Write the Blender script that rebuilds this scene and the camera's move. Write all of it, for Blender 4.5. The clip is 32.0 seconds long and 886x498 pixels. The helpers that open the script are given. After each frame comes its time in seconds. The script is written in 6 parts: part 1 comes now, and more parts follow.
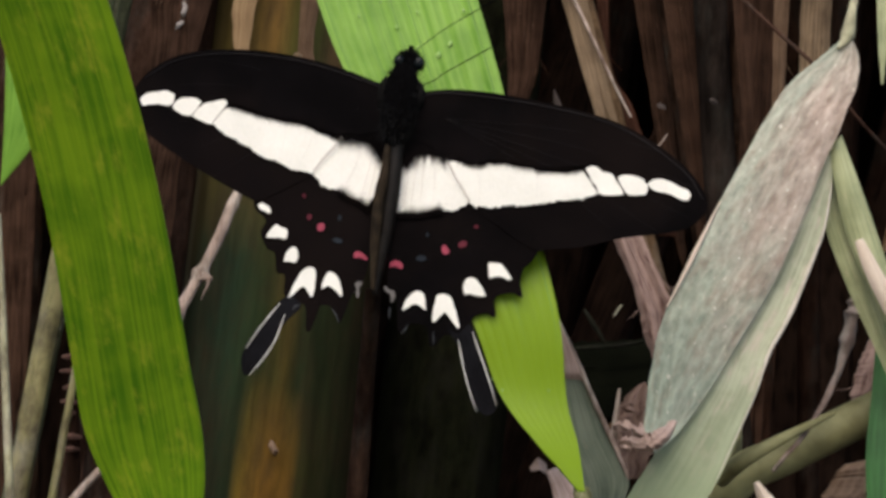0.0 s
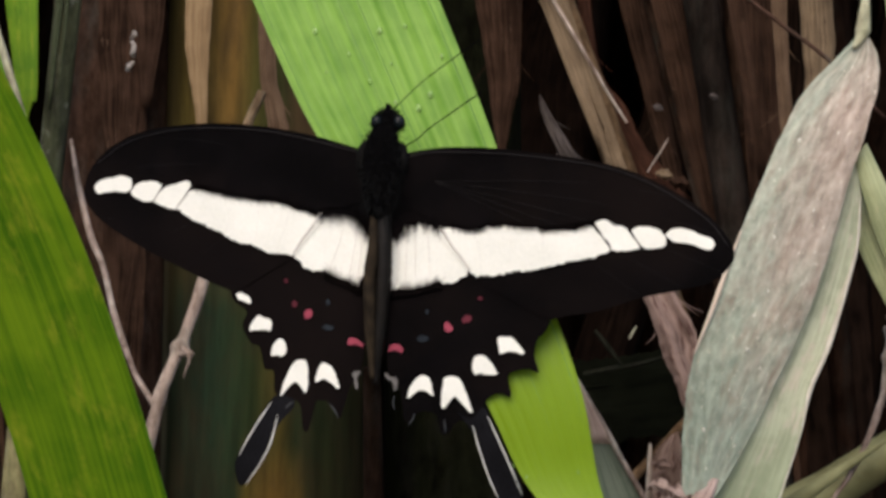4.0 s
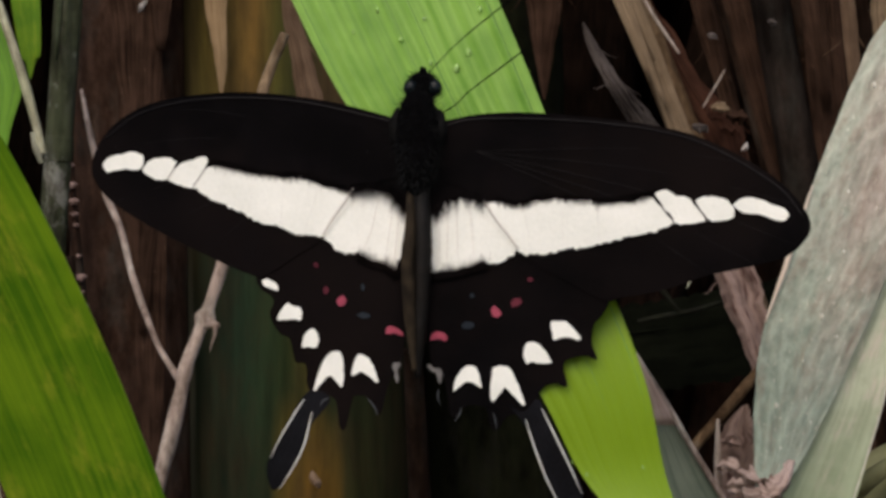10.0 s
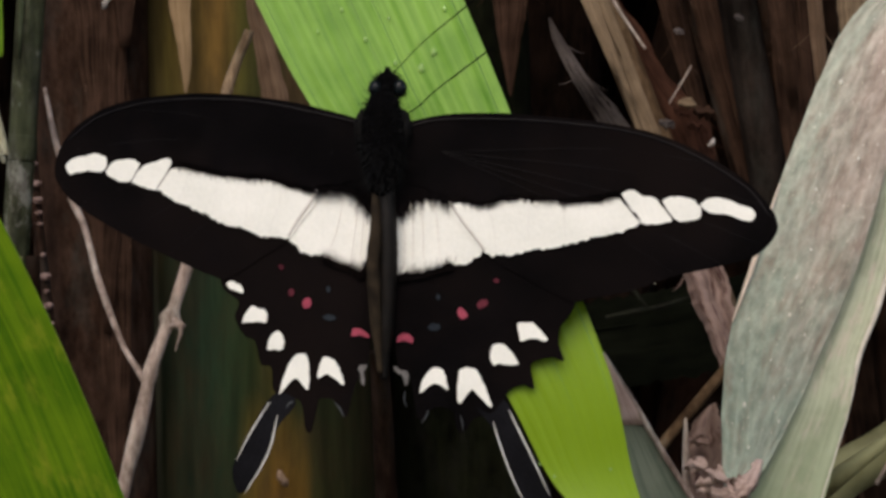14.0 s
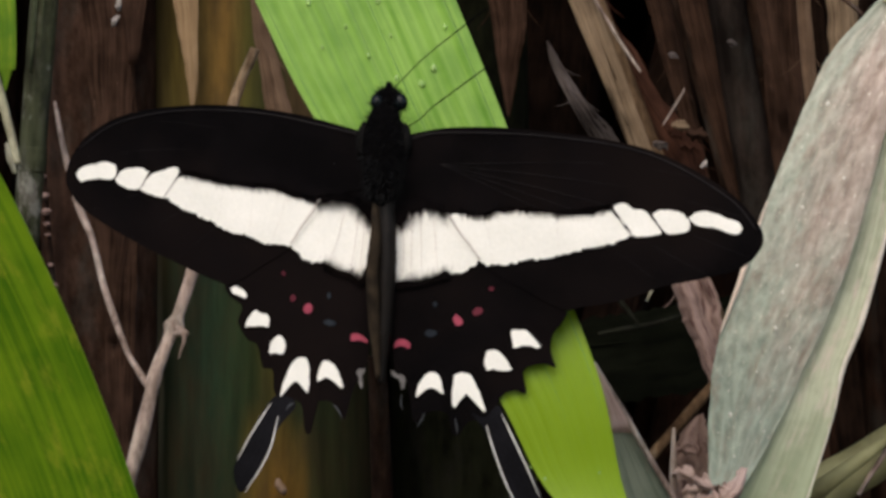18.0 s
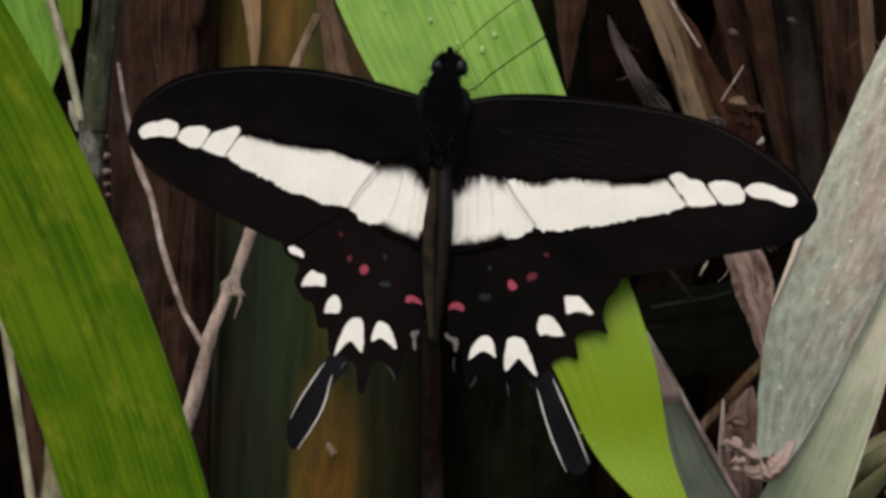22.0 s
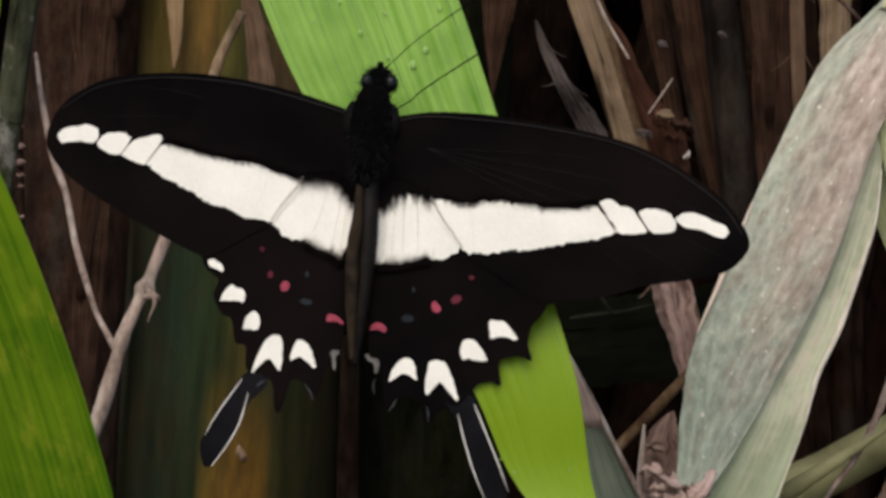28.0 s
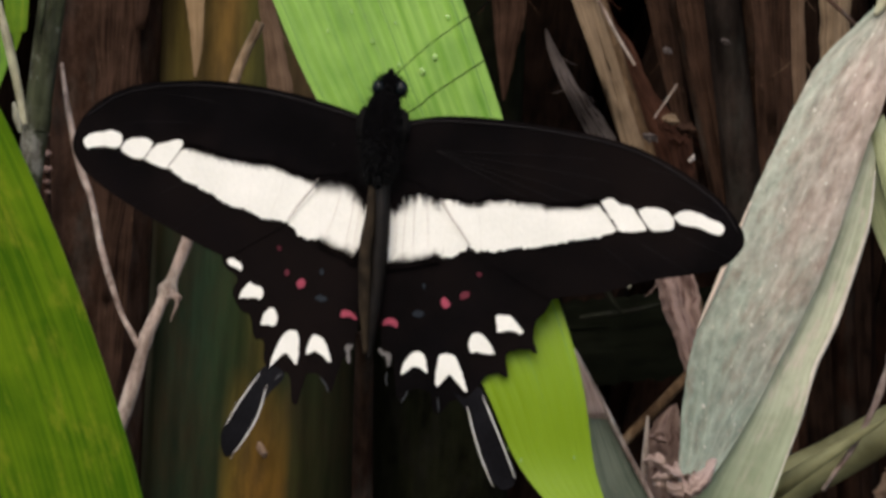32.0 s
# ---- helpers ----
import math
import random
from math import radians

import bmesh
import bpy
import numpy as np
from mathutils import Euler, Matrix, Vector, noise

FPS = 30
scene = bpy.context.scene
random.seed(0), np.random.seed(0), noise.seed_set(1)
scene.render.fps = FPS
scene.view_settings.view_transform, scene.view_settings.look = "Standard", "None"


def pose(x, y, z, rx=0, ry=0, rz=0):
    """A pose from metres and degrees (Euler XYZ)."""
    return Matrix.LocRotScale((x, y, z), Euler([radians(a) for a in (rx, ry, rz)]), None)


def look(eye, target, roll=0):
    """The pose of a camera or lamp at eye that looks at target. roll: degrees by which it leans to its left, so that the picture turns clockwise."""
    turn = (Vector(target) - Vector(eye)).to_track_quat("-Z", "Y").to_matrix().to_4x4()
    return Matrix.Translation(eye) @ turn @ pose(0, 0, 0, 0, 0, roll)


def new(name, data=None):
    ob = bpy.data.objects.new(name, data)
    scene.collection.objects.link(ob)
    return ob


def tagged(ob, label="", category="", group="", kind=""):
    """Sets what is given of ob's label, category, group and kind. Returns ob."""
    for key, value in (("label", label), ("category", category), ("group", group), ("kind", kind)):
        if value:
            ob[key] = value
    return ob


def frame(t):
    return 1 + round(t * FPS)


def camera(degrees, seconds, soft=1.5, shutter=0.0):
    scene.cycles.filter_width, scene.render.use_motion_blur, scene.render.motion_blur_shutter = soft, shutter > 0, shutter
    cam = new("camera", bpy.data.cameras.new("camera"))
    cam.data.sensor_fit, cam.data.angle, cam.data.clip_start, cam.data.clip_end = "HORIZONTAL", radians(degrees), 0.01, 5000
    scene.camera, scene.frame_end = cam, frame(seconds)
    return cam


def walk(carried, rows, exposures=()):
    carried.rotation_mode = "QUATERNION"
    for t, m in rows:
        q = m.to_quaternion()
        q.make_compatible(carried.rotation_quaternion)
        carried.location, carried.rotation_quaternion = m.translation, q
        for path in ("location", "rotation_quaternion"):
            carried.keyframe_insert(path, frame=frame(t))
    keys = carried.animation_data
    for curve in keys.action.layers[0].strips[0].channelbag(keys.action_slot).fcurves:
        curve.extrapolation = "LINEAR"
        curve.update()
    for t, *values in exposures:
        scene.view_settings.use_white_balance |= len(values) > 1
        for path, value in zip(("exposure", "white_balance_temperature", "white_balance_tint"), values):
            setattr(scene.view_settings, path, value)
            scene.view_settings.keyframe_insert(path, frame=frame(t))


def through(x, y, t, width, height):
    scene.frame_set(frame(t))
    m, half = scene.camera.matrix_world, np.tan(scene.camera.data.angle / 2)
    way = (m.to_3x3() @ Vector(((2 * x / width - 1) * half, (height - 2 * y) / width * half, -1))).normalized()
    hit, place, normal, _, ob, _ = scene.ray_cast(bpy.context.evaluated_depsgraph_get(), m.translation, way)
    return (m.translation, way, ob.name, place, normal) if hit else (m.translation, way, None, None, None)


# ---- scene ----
cam = camera(20, 32.0, soft=3.4, shutter=0.4)

# seconds, place in metres, then yaw, pitch and roll in degrees
PATH = [
    (0, 0.0027, -0.3619, 0.5593, 0.47, 5.46, 7.17),
    (0.5, -0.0018, -0.3536, 0.5648, -0.03, 5.22, 7.61),
    (1, -0.0015, -0.3476, 0.5680, 0.29, 4.67, 7.23),
    (1.5, 0.0008, -0.3449, 0.5689, 0.56, 4.29, 7.07),
    (2, -0.0007, -0.3418, 0.5709, 0.29, 4.09, 7.02),
    (2.5, -0.0046, -0.3372, 0.5728, -0.10, 3.96, 6.98),
    (3, -0.0024, -0.3333, 0.5768, -1.58, 4.15, 6.31),
    (3.5, -0.0012, -0.3301, 0.5806, -0.41, 3.88, 3.68),
    (4, -0.0019, -0.3278, 0.5837, -0.18, 3.53, 1.54),
    (4.5, -0.0002, -0.3253, 0.5832, -0.14, 1.64, 0.81),
    (6.5, -0.0025, -0.3161, 0.5876, 0.11, 0.74, -0.35),
    (7, -0.0020, -0.3136, 0.5909, 0.58, 1.14, -0.55),
    (7.5, -0.0004, -0.3124, 0.5918, 0.57, 1.09, -0.23),
    (8, -0.0003, -0.3102, 0.5932, 0.01, 0.89, -0.26),
    (8.5, -0.0020, -0.3066, 0.5942, -0.33, 0.81, -0.34),
    (9, -0.0020, -0.3033, 0.5955, -0.30, 0.73, -0.36),
    (9.5, -0.0006, -0.3013, 0.5968, -0.07, 0.53, -0.22),
    (10, -0.0031, -0.2980, 0.5986, 0.59, 0.49, -0.11),
    (10.5, -0.0042, -0.2970, 0.5997, 0.78, 0.48, -0.02),
    (11, -0.0012, -0.2966, 0.5998, 0.21, 0.14, 0.17),
    (11.5, -0.0032, -0.2957, 0.5994, 0.53, -0.04, -0.12),
    (12, -0.0034, -0.2950, 0.6001, 0.14, 0.05, -0.19),
    (12.5, -0.0019, -0.2960, 0.5995, 0.06, -0.08, -0.10),
    (13, 0.0000, -0.2975, 0.6000, 0.00, -0.00, -0.00),
    (13.5, -0.0009, -0.2972, 0.6004, -0.20, 0.14, -0.03),
    (14, -0.0028, -0.2963, 0.6003, -0.13, 0.19, -0.39),
    (14.5, -0.0036, -0.2968, 0.6003, -0.09, 0.27, -0.33),
    (16.5, -0.0055, -0.2989, 0.6001, 0.49, 0.34, 0.36),
    (17, -0.0051, -0.3004, 0.5988, -0.26, 0.42, 0.27),
    (17.5, -0.0038, -0.3034, 0.5981, -0.53, 0.75, 0.31),
    (18, -0.0026, -0.3067, 0.5974, -0.15, 0.93, 0.39),
    (18.5, 0.0010, -0.3093, 0.5964, -0.55, 0.87, 0.34),
    (19, 0.0020, -0.3110, 0.5969, -0.02, 1.11, 0.50),
    (19.5, 0.0029, -0.3113, 0.5968, 0.14, 1.10, 0.93),
    (20, 0.0013, -0.3114, 0.5962, 0.67, 1.03, 1.08),
    (20.5, 0.0033, -0.3119, 0.5966, 0.67, 1.19, 1.02),
    (21, 0.0017, -0.3118, 0.5963, 1.21, 0.87, 1.58),
    (21.5, 0.0015, -0.3116, 0.5958, 0.52, 0.81, 1.71),
    (22, -0.0028, -0.3096, 0.5952, 1.07, 0.49, 1.92),
    (22.5, -0.0027, -0.3084, 0.5954, 0.48, 0.25, 2.25),
    (23, -0.0019, -0.3072, 0.5958, 0.25, 0.28, 2.45),
    (23.5, -0.0021, -0.3072, 0.5971, 0.56, 0.47, 2.40),
    (24, -0.0034, -0.3071, 0.5980, 0.69, 0.66, 2.74),
    (24.5, -0.0046, -0.3059, 0.5979, 0.34, 0.18, 3.12),
    (25, -0.0064, -0.3031, 0.5991, 0.44, -0.18, 3.50),
    (25.5, -0.0080, -0.3008, 0.6005, 0.24, 0.11, 3.67),
    (26, -0.0085, -0.2991, 0.6013, -0.64, 0.15, 3.69),
    (26.5, -0.0063, -0.3003, 0.6023, -1.06, 0.29, 3.61),
    (28.5, -0.0048, -0.3041, 0.6013, -1.24, -0.21, 3.93),
    (29, -0.0034, -0.3049, 0.6013, -1.81, -0.14, 3.86),
    (29.5, -0.0037, -0.3046, 0.6014, -1.67, 0.09, 3.87),
    (30, -0.0041, -0.3050, 0.6012, -1.38, 0.01, 3.81),
    (30.5, -0.0038, -0.3058, 0.6012, -0.85, -0.02, 3.77),
    (31, -0.0042, -0.3086, 0.6023, -0.48, 0.39, 3.76),
    (31.5, -0.0044, -0.3121, 0.6020, -0.60, 0.77, 3.63),
    (32, -0.0036, -0.3170, 0.6000, -0.54, 0.08, 3.49),
]
walk(cam, [(t, pose(x, y, z, 90 + pitch, 0, yaw) @ pose(0, 0, 0, 0, 0, roll)) for t, x, y, z, yaw, pitch, roll in PATH],
     exposures=[(0, 0.67, 7230, 17), (1, 0.57, 7230, 17), (3, 0.53, 7230, 17), (4, 0.66, 7230, 17), (7, 0.43, 7230, 17), (9, 0.43, 7230, 17), (13, 0.40, 7230, 17), (14, 0.44, 7230, 17), (17, 0.49, 7230, 17), (19, 0.61, 7230, 17), (21, 0.50, 7230, 17), (22, 0.36, 7230, 17), (24, 0.47, 7230, 17), (25, 0.37, 7230, 17), (26, 0.48, 7230, 17), (29, 0.54, 7230, 17), (31, 0.62, 7230, 17), (32, 0.59, 7230, 17)])

# ---- light: open overcast sky above and in front of the thicket ----
world = bpy.data.worlds.new("sky")
scene.world = world
world.use_nodes = True
wn = world.node_tree.nodes
sky = wn.new("ShaderNodeTexSky")
sky.sky_type = "NISHITA"
sky.sun_disc = False
sky.sun_elevation = radians(45)
sky.sun_rotation = radians(200)
world.node_tree.links.new(sky.outputs[0], wn["Background"].inputs[0])
wn["Background"].inputs[1].default_value = 0.15
sun = new("sun", bpy.data.lights.new("sun", "SUN"))
sun.data.energy = 2.2
sun.data.angle = radians(50)
sun.data.color = (1.0, 0.95, 0.86)
sun.matrix_world = look((-0.4, -1.6, 2.1), (0, 0, 0.5))


# ---- materials ----
def nodes_of(name):
    m = bpy.data.materials.new(name)
    m.use_nodes = True
    n, l = m.node_tree.nodes, m.node_tree.links
    return m, n, l, n["Principled BSDF"]


def ramp(n, l, fac, stops):
    r = n.new("ShaderNodeValToRGB")
    while len(r.color_ramp.elements) < len(stops):
        r.color_ramp.elements.new(0.5)
    for e, (p, c) in zip(r.color_ramp.elements, stops):
        e.position, e.color = p, (*c, 1)
    l.new(fac, r.inputs[0])
    return r.outputs[0]


def noise_tex(n, l, scale, detail=4.0, vec=None, stretch=(1, 1, 1), rough=0.55):
    t = n.new("ShaderNodeTexNoise")
    t.inputs["Scale"].default_value, t.inputs["Detail"].default_value, t.inputs["Roughness"].default_value = scale, detail, rough
    if vec is None:
        vec = n.new("ShaderNodeTexCoord").outputs["Object"]
    mp = n.new("ShaderNodeMapping")
    mp.inputs["Scale"].default_value = stretch
    l.new(vec, mp.inputs[0])
    l.new(mp.outputs[0], t.inputs[0])
    return t.outputs[0]


def mix(n, l, a, b, fac, mode="MIX"):
    x = n.new("ShaderNodeMix")
    x.data_type, x.blend_type = "RGBA", mode
    for sock, v in ((x.inputs[0], fac), (x.inputs[6], a), (x.inputs[7], b)):
        if isinstance(v, (int, float)):
            sock.default_value = v
        elif isinstance(v, tuple):
            sock.default_value = (*v, 1)
        else:
            l.new(v, sock)
    return x.outputs[2]


def bump(n, l, bsdf, height, strength, dist):
    b = n.new("ShaderNodeBump")
    b.inputs["Strength"].default_value, b.inputs["Distance"].default_value = strength, dist
    l.new(height, b.inputs["Height"])
    l.new(b.outputs[0], bsdf.inputs["Normal"])


def leaf_material(name, dark, light, blotch=None, blotch_at=0.62, veins=60, rough=0.45, through=0.35, coarse=160, edge=0.06, towards_base=None, gloss=0.4, along=9, spread=(8, 16)):
    """A blade: fine parallel veins along it, mottling, blotches; some light passes through."""
    m, n, l, b = nodes_of(name)
    uv = n.new("ShaderNodeUVMap").outputs[0]
    long_grain = noise_tex(n, l, 1.0, 4, uv, (veins, along, 1))
    spots = noise_tex(n, l, coarse, 5)
    c = mix(n, l, ramp(n, l, long_grain, [(0.38, dark), (0.62, light)]), ramp(n, l, spots, [(0.38, dark), (0.62, light)]), 0.4)
    if blotch:
        patch = noise_tex(n, l, 1.0, 6, uv, (*spread, 1), 0.7)
        c = mix(n, l, c, blotch, ramp(n, l, patch, [(blotch_at, (0, 0, 0)), (blotch_at + edge, (1, 1, 1))]))
    if towards_base:
        sep = n.new("ShaderNodeSeparateXYZ")
        l.new(uv, sep.inputs[0])
        c = mix(n, l, c, towards_base, ramp(n, l, sep.outputs[1], [(0.36, (0, 0, 0)), (0.60, (0.85, 0.85, 0.85))]))
    l.new(c, b.inputs["Base Color"])
    b.inputs["Roughness"].default_value = rough
    b.inputs["Specular IOR Level"].default_value = gloss
    bump(n, l, b, long_grain, 0.35, 0.0003)
    if through:
        t = n.new("ShaderNodeBsdfTranslucent")
        l.new(c, t.inputs[0])
        s = n.new("ShaderNodeMixShader")
        s.inputs[0].default_value = through
        l.new(b.outputs[0], s.inputs[1])
        l.new(t.outputs[0], s.inputs[2])
        l.new(s.outputs[0], n["Material Output"].inputs[0])
    return m


def faded_leaf_material():
    """A dying blade: grey-green, dried to pinkish brown along its upper middle, mottled, with pale flecks."""
    m, n, l, b = nodes_of("faded_leaf")
    uv = n.new("ShaderNodeUVMap").outputs[0]
    grain = noise_tex(n, l, 1.0, 5, uv, (11, 22, 1))
    mottle = noise_tex(n, l, 1.0, 6, uv, (7, 38, 1), 0.68)
    tone = mix(n, l, grain, mottle, 0.5)
    green = ramp(n, l, tone, [(0.36, (0.150, 0.205, 0.160)), (0.64, (0.36, 0.435, 0.345))])
    dry = ramp(n, l, tone, [(0.36, (0.20, 0.148, 0.120)), (0.64, (0.48, 0.39, 0.335))])
    sep = n.new("ShaderNodeSeparateXYZ")
    l.new(uv, sep.inputs[0])
    along = ramp(n, l, sep.outputs[1], [(0.0, (0.6, 0.6, 0.6)), (0.14, (0.95, 0.95, 0.95)), (0.34, (0.75, 0.75, 0.75)), (0.62, (0.15, 0.15, 0.15))])
    across = ramp(n, l, sep.outputs[0], [(0.0, (0.35, 0.35, 0.35)), (0.3, (0.55, 0.55, 0.55)), (0.6, (1, 1, 1)), (1.0, (1, 1, 1))])
    blot = noise_tex(n, l, 1.0, 6, uv, (4, 14, 1), 0.7)
    where = mix(n, l, along, across, 1.0, "MULTIPLY")
    where = mix(n, l, where, ramp(n, l, blot, [(0.3, (0, 0, 0)), (0.7, (1, 1, 1))]), 0.7, "OVERLAY")
    c = mix(n, l, green, dry, where)
    fleck = noise_tex(n, l, 1.0, 3, uv, (17, 62, 1), 0.55)
    c = mix(n, l, c, (0.66, 0.60, 0.50), ramp(n, l, fleck, [(0.64, (0, 0, 0)), (0.74, (0.8, 0.8, 0.8))]))
    fine = noise_tex(n, l, 1.0, 2, uv, (30, 110, 1), 0.5)
    c = mix(n, l, c, (0.66, 0.59, 0.49), ramp(n, l, fine, [(0.66, (0, 0, 0)), (0.75, (0.7, 0.7, 0.7))]))
    speck = noise_tex(n, l, 1.0, 6, uv, (6, 13, 1), 0.7)
    c = mix(n, l, c, (0.20, 0.135, 0.10), ramp(n, l, speck, [(0.50, (0, 0, 0)), (0.72, (0.75, 0.75, 0.75))]))
    streak = noise_tex(n, l, 1.0, 5, uv, (15, 6, 1), 0.6)
    c = mix(n, l, c, ramp(n, l, streak, [(0.36, (0.55, 0.60, 0.53)), (0.56, (1, 1, 1))]), 0.22, "MULTIPLY")
    l.new(c, b.inputs["Base Color"])
    b.inputs["Roughness"].default_value = 0.65
    b.inputs["Specular IOR Level"].default_value = 0.25
    bump(n, l, b, tone, 0.9, 0.0006)
    return m


def stalk_material(name, dark, light, rough=0.75, grain=900, blotch=None, blotch_at=0.6, gloss=0.3, streak=0.4):
    """Dry or woody culm: broken grain along z, stains, mould and scuffs."""
    m, n, l, b = nodes_of(name)
    fine = noise_tex(n, l, grain, 5, None, (1, 1, 0.07), 0.65)
    stain = noise_tex(n, l, 75, 6, None, (1, 1, 0.5), 0.68)
    c = mix(n, l, ramp(n, l, fine, [(0.36, dark), (0.64, light)]), ramp(n, l, stain, [(0.38, dark), (0.62, light)]), 1 - streak)
    grey = sum(light) / 3
    mould = noise_tex(n, l, 160, 6, None, (1, 1, 0.45), 0.7)
    c = mix(n, l, c, (grey * 0.95, grey * 0.93, grey * 0.78), ramp(n, l, mould, [(0.50, (0, 0, 0)), (0.66, (0.6, 0.6, 0.6))]))
    if blotch:
        p = noise_tex(n, l, 140, 6, None, (1, 1, 0.6), 0.72)
        c = mix(n, l, c, blotch, ramp(n, l, p, [(blotch_at, (0, 0, 0)), (blotch_at + 0.08, (1, 1, 1))]))
    wear = noise_tex(n, l, 260, 8, None, (1, 1, 0.5), 0.76)
    c = mix(n, l, c, ramp(n, l, wear, [(0.36, (0.22, 0.18, 0.16)), (0.58, (1, 1, 1))]), 0.85, "MULTIPLY")
    l.new(c, b.inputs["Base Color"])
    b.inputs["Roughness"].default_value = rough
    b.inputs["Specular IOR Level"].default_value = gloss
    bump(n, l, b, wear, 0.7, 0.0007)
    return m


def striped_culm_material():
    """A living culm: dark green with long golden and orange stripes that fade and stain, greener towards the ground;
    middle and lower stops start pale at one edge and end near black at the other.
    """
    m, n, l, b = nodes_of("striped_culm")
    place = n.new("ShaderNodeNewGeometry").outputs["Position"]
    wob = noise_tex(n, l, 45, 4, place, (1, 1, 0.12))
    sep, sw = n.new("ShaderNodeSeparateXYZ"), n.new("ShaderNodeMath")
    l.new(place, sep.inputs[0])
    sw.operation = "MULTIPLY_ADD"
    sw.inputs[1].default_value = 0.010
    l.new(wob, sw.inputs[0])
    l.new(sep.outputs[0], sw.inputs[2])
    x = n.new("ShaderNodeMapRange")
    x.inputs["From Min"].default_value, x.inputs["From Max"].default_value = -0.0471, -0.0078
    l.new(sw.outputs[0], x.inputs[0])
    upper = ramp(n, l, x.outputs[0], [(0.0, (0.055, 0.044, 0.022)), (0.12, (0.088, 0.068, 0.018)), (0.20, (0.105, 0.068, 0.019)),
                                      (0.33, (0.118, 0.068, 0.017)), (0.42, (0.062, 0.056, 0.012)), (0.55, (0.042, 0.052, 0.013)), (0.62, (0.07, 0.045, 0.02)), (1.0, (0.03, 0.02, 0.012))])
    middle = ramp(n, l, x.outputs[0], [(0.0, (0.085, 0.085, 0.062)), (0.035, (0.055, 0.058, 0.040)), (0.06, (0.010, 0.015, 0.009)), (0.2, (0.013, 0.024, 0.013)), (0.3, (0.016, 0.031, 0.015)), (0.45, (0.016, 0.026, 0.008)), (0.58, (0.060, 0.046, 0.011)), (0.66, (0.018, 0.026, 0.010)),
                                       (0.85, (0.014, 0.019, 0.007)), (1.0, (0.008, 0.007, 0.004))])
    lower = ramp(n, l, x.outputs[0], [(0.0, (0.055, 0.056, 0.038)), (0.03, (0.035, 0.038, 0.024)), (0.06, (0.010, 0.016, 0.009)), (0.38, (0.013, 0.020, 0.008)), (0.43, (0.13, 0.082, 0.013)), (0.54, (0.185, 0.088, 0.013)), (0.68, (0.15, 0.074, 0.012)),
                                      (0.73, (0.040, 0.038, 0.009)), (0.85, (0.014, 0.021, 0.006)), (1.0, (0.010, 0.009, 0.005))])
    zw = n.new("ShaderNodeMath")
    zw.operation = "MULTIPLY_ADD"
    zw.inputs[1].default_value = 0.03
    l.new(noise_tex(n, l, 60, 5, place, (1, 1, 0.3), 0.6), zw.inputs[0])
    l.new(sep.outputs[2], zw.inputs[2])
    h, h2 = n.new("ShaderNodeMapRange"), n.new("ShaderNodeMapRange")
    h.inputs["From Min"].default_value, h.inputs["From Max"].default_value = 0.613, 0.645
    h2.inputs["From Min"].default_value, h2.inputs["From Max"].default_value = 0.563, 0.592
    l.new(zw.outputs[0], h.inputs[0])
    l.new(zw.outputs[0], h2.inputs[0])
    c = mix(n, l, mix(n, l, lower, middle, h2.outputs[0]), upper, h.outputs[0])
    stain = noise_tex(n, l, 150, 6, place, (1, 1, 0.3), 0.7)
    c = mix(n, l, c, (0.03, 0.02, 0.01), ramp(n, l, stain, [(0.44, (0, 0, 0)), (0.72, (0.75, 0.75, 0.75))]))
    l.new(c, b.inputs["Base Color"])
    b.inputs["Roughness"].default_value = 0.65
    b.inputs["Specular IOR Level"].default_value = 0.06
    c = mix(n, l, c, ramp(n, l, noise_tex(n, l, 420, 6, place, (1, 1, 0.1), 0.65), [(0.35, (0.45, 0.45, 0.45)), (0.6, (1, 1, 1))]), 0.8, "MULTIPLY")
    l.new(c, b.inputs["Base Color"])
    bump(n, l, b, stain, 0.25, 0.0004)
    return m


def wing_material(name, base, tint, rough=0.55, gloss=0.15, worn=None):
    m, n, l, b = nodes_of(name)
    scales = noise_tex(n, l, 2500, 3)
    cloud = noise_tex(n, l, 130, 4)
    c = mix(n, l, ramp(n, l, scales, [(0.3, base), (0.7, tint)]), ramp(n, l, cloud, [(0.4, base), (0.65, tint)]), 0.5)
    if worn:
        thin = noise_tex(n, l, 42, 5, None, (1, 1, 1), 0.6)
        c = mix(n, l, c, worn, ramp(n, l, thin, [(0.44, (0, 0, 0)), (0.68, (0.85, 0.85, 0.85))]))
    l.new(c, b.inputs["Base Color"])
    b.inputs["Roughness"].default_value = rough
    b.inputs["Specular IOR Level"].default_value = gloss
    bump(n, l, b, scales, 0.3, 0.00005)
    return m


def plain_material(name, a, c2, scale, rough, gloss=0.4):
    m, n, l, b = nodes_of(name)
    t = noise_tex(n, l, scale, 5)
    l.new(ramp(n, l, t, [(0.3, a), (0.7, c2)]), b.inputs["Base Color"])
    b.inputs["Roughness"].default_value, b.inputs["Specular IOR Level"].default_value = rough, gloss
    bump(n, l, b, t, 0.4, 0.0004)
    return m


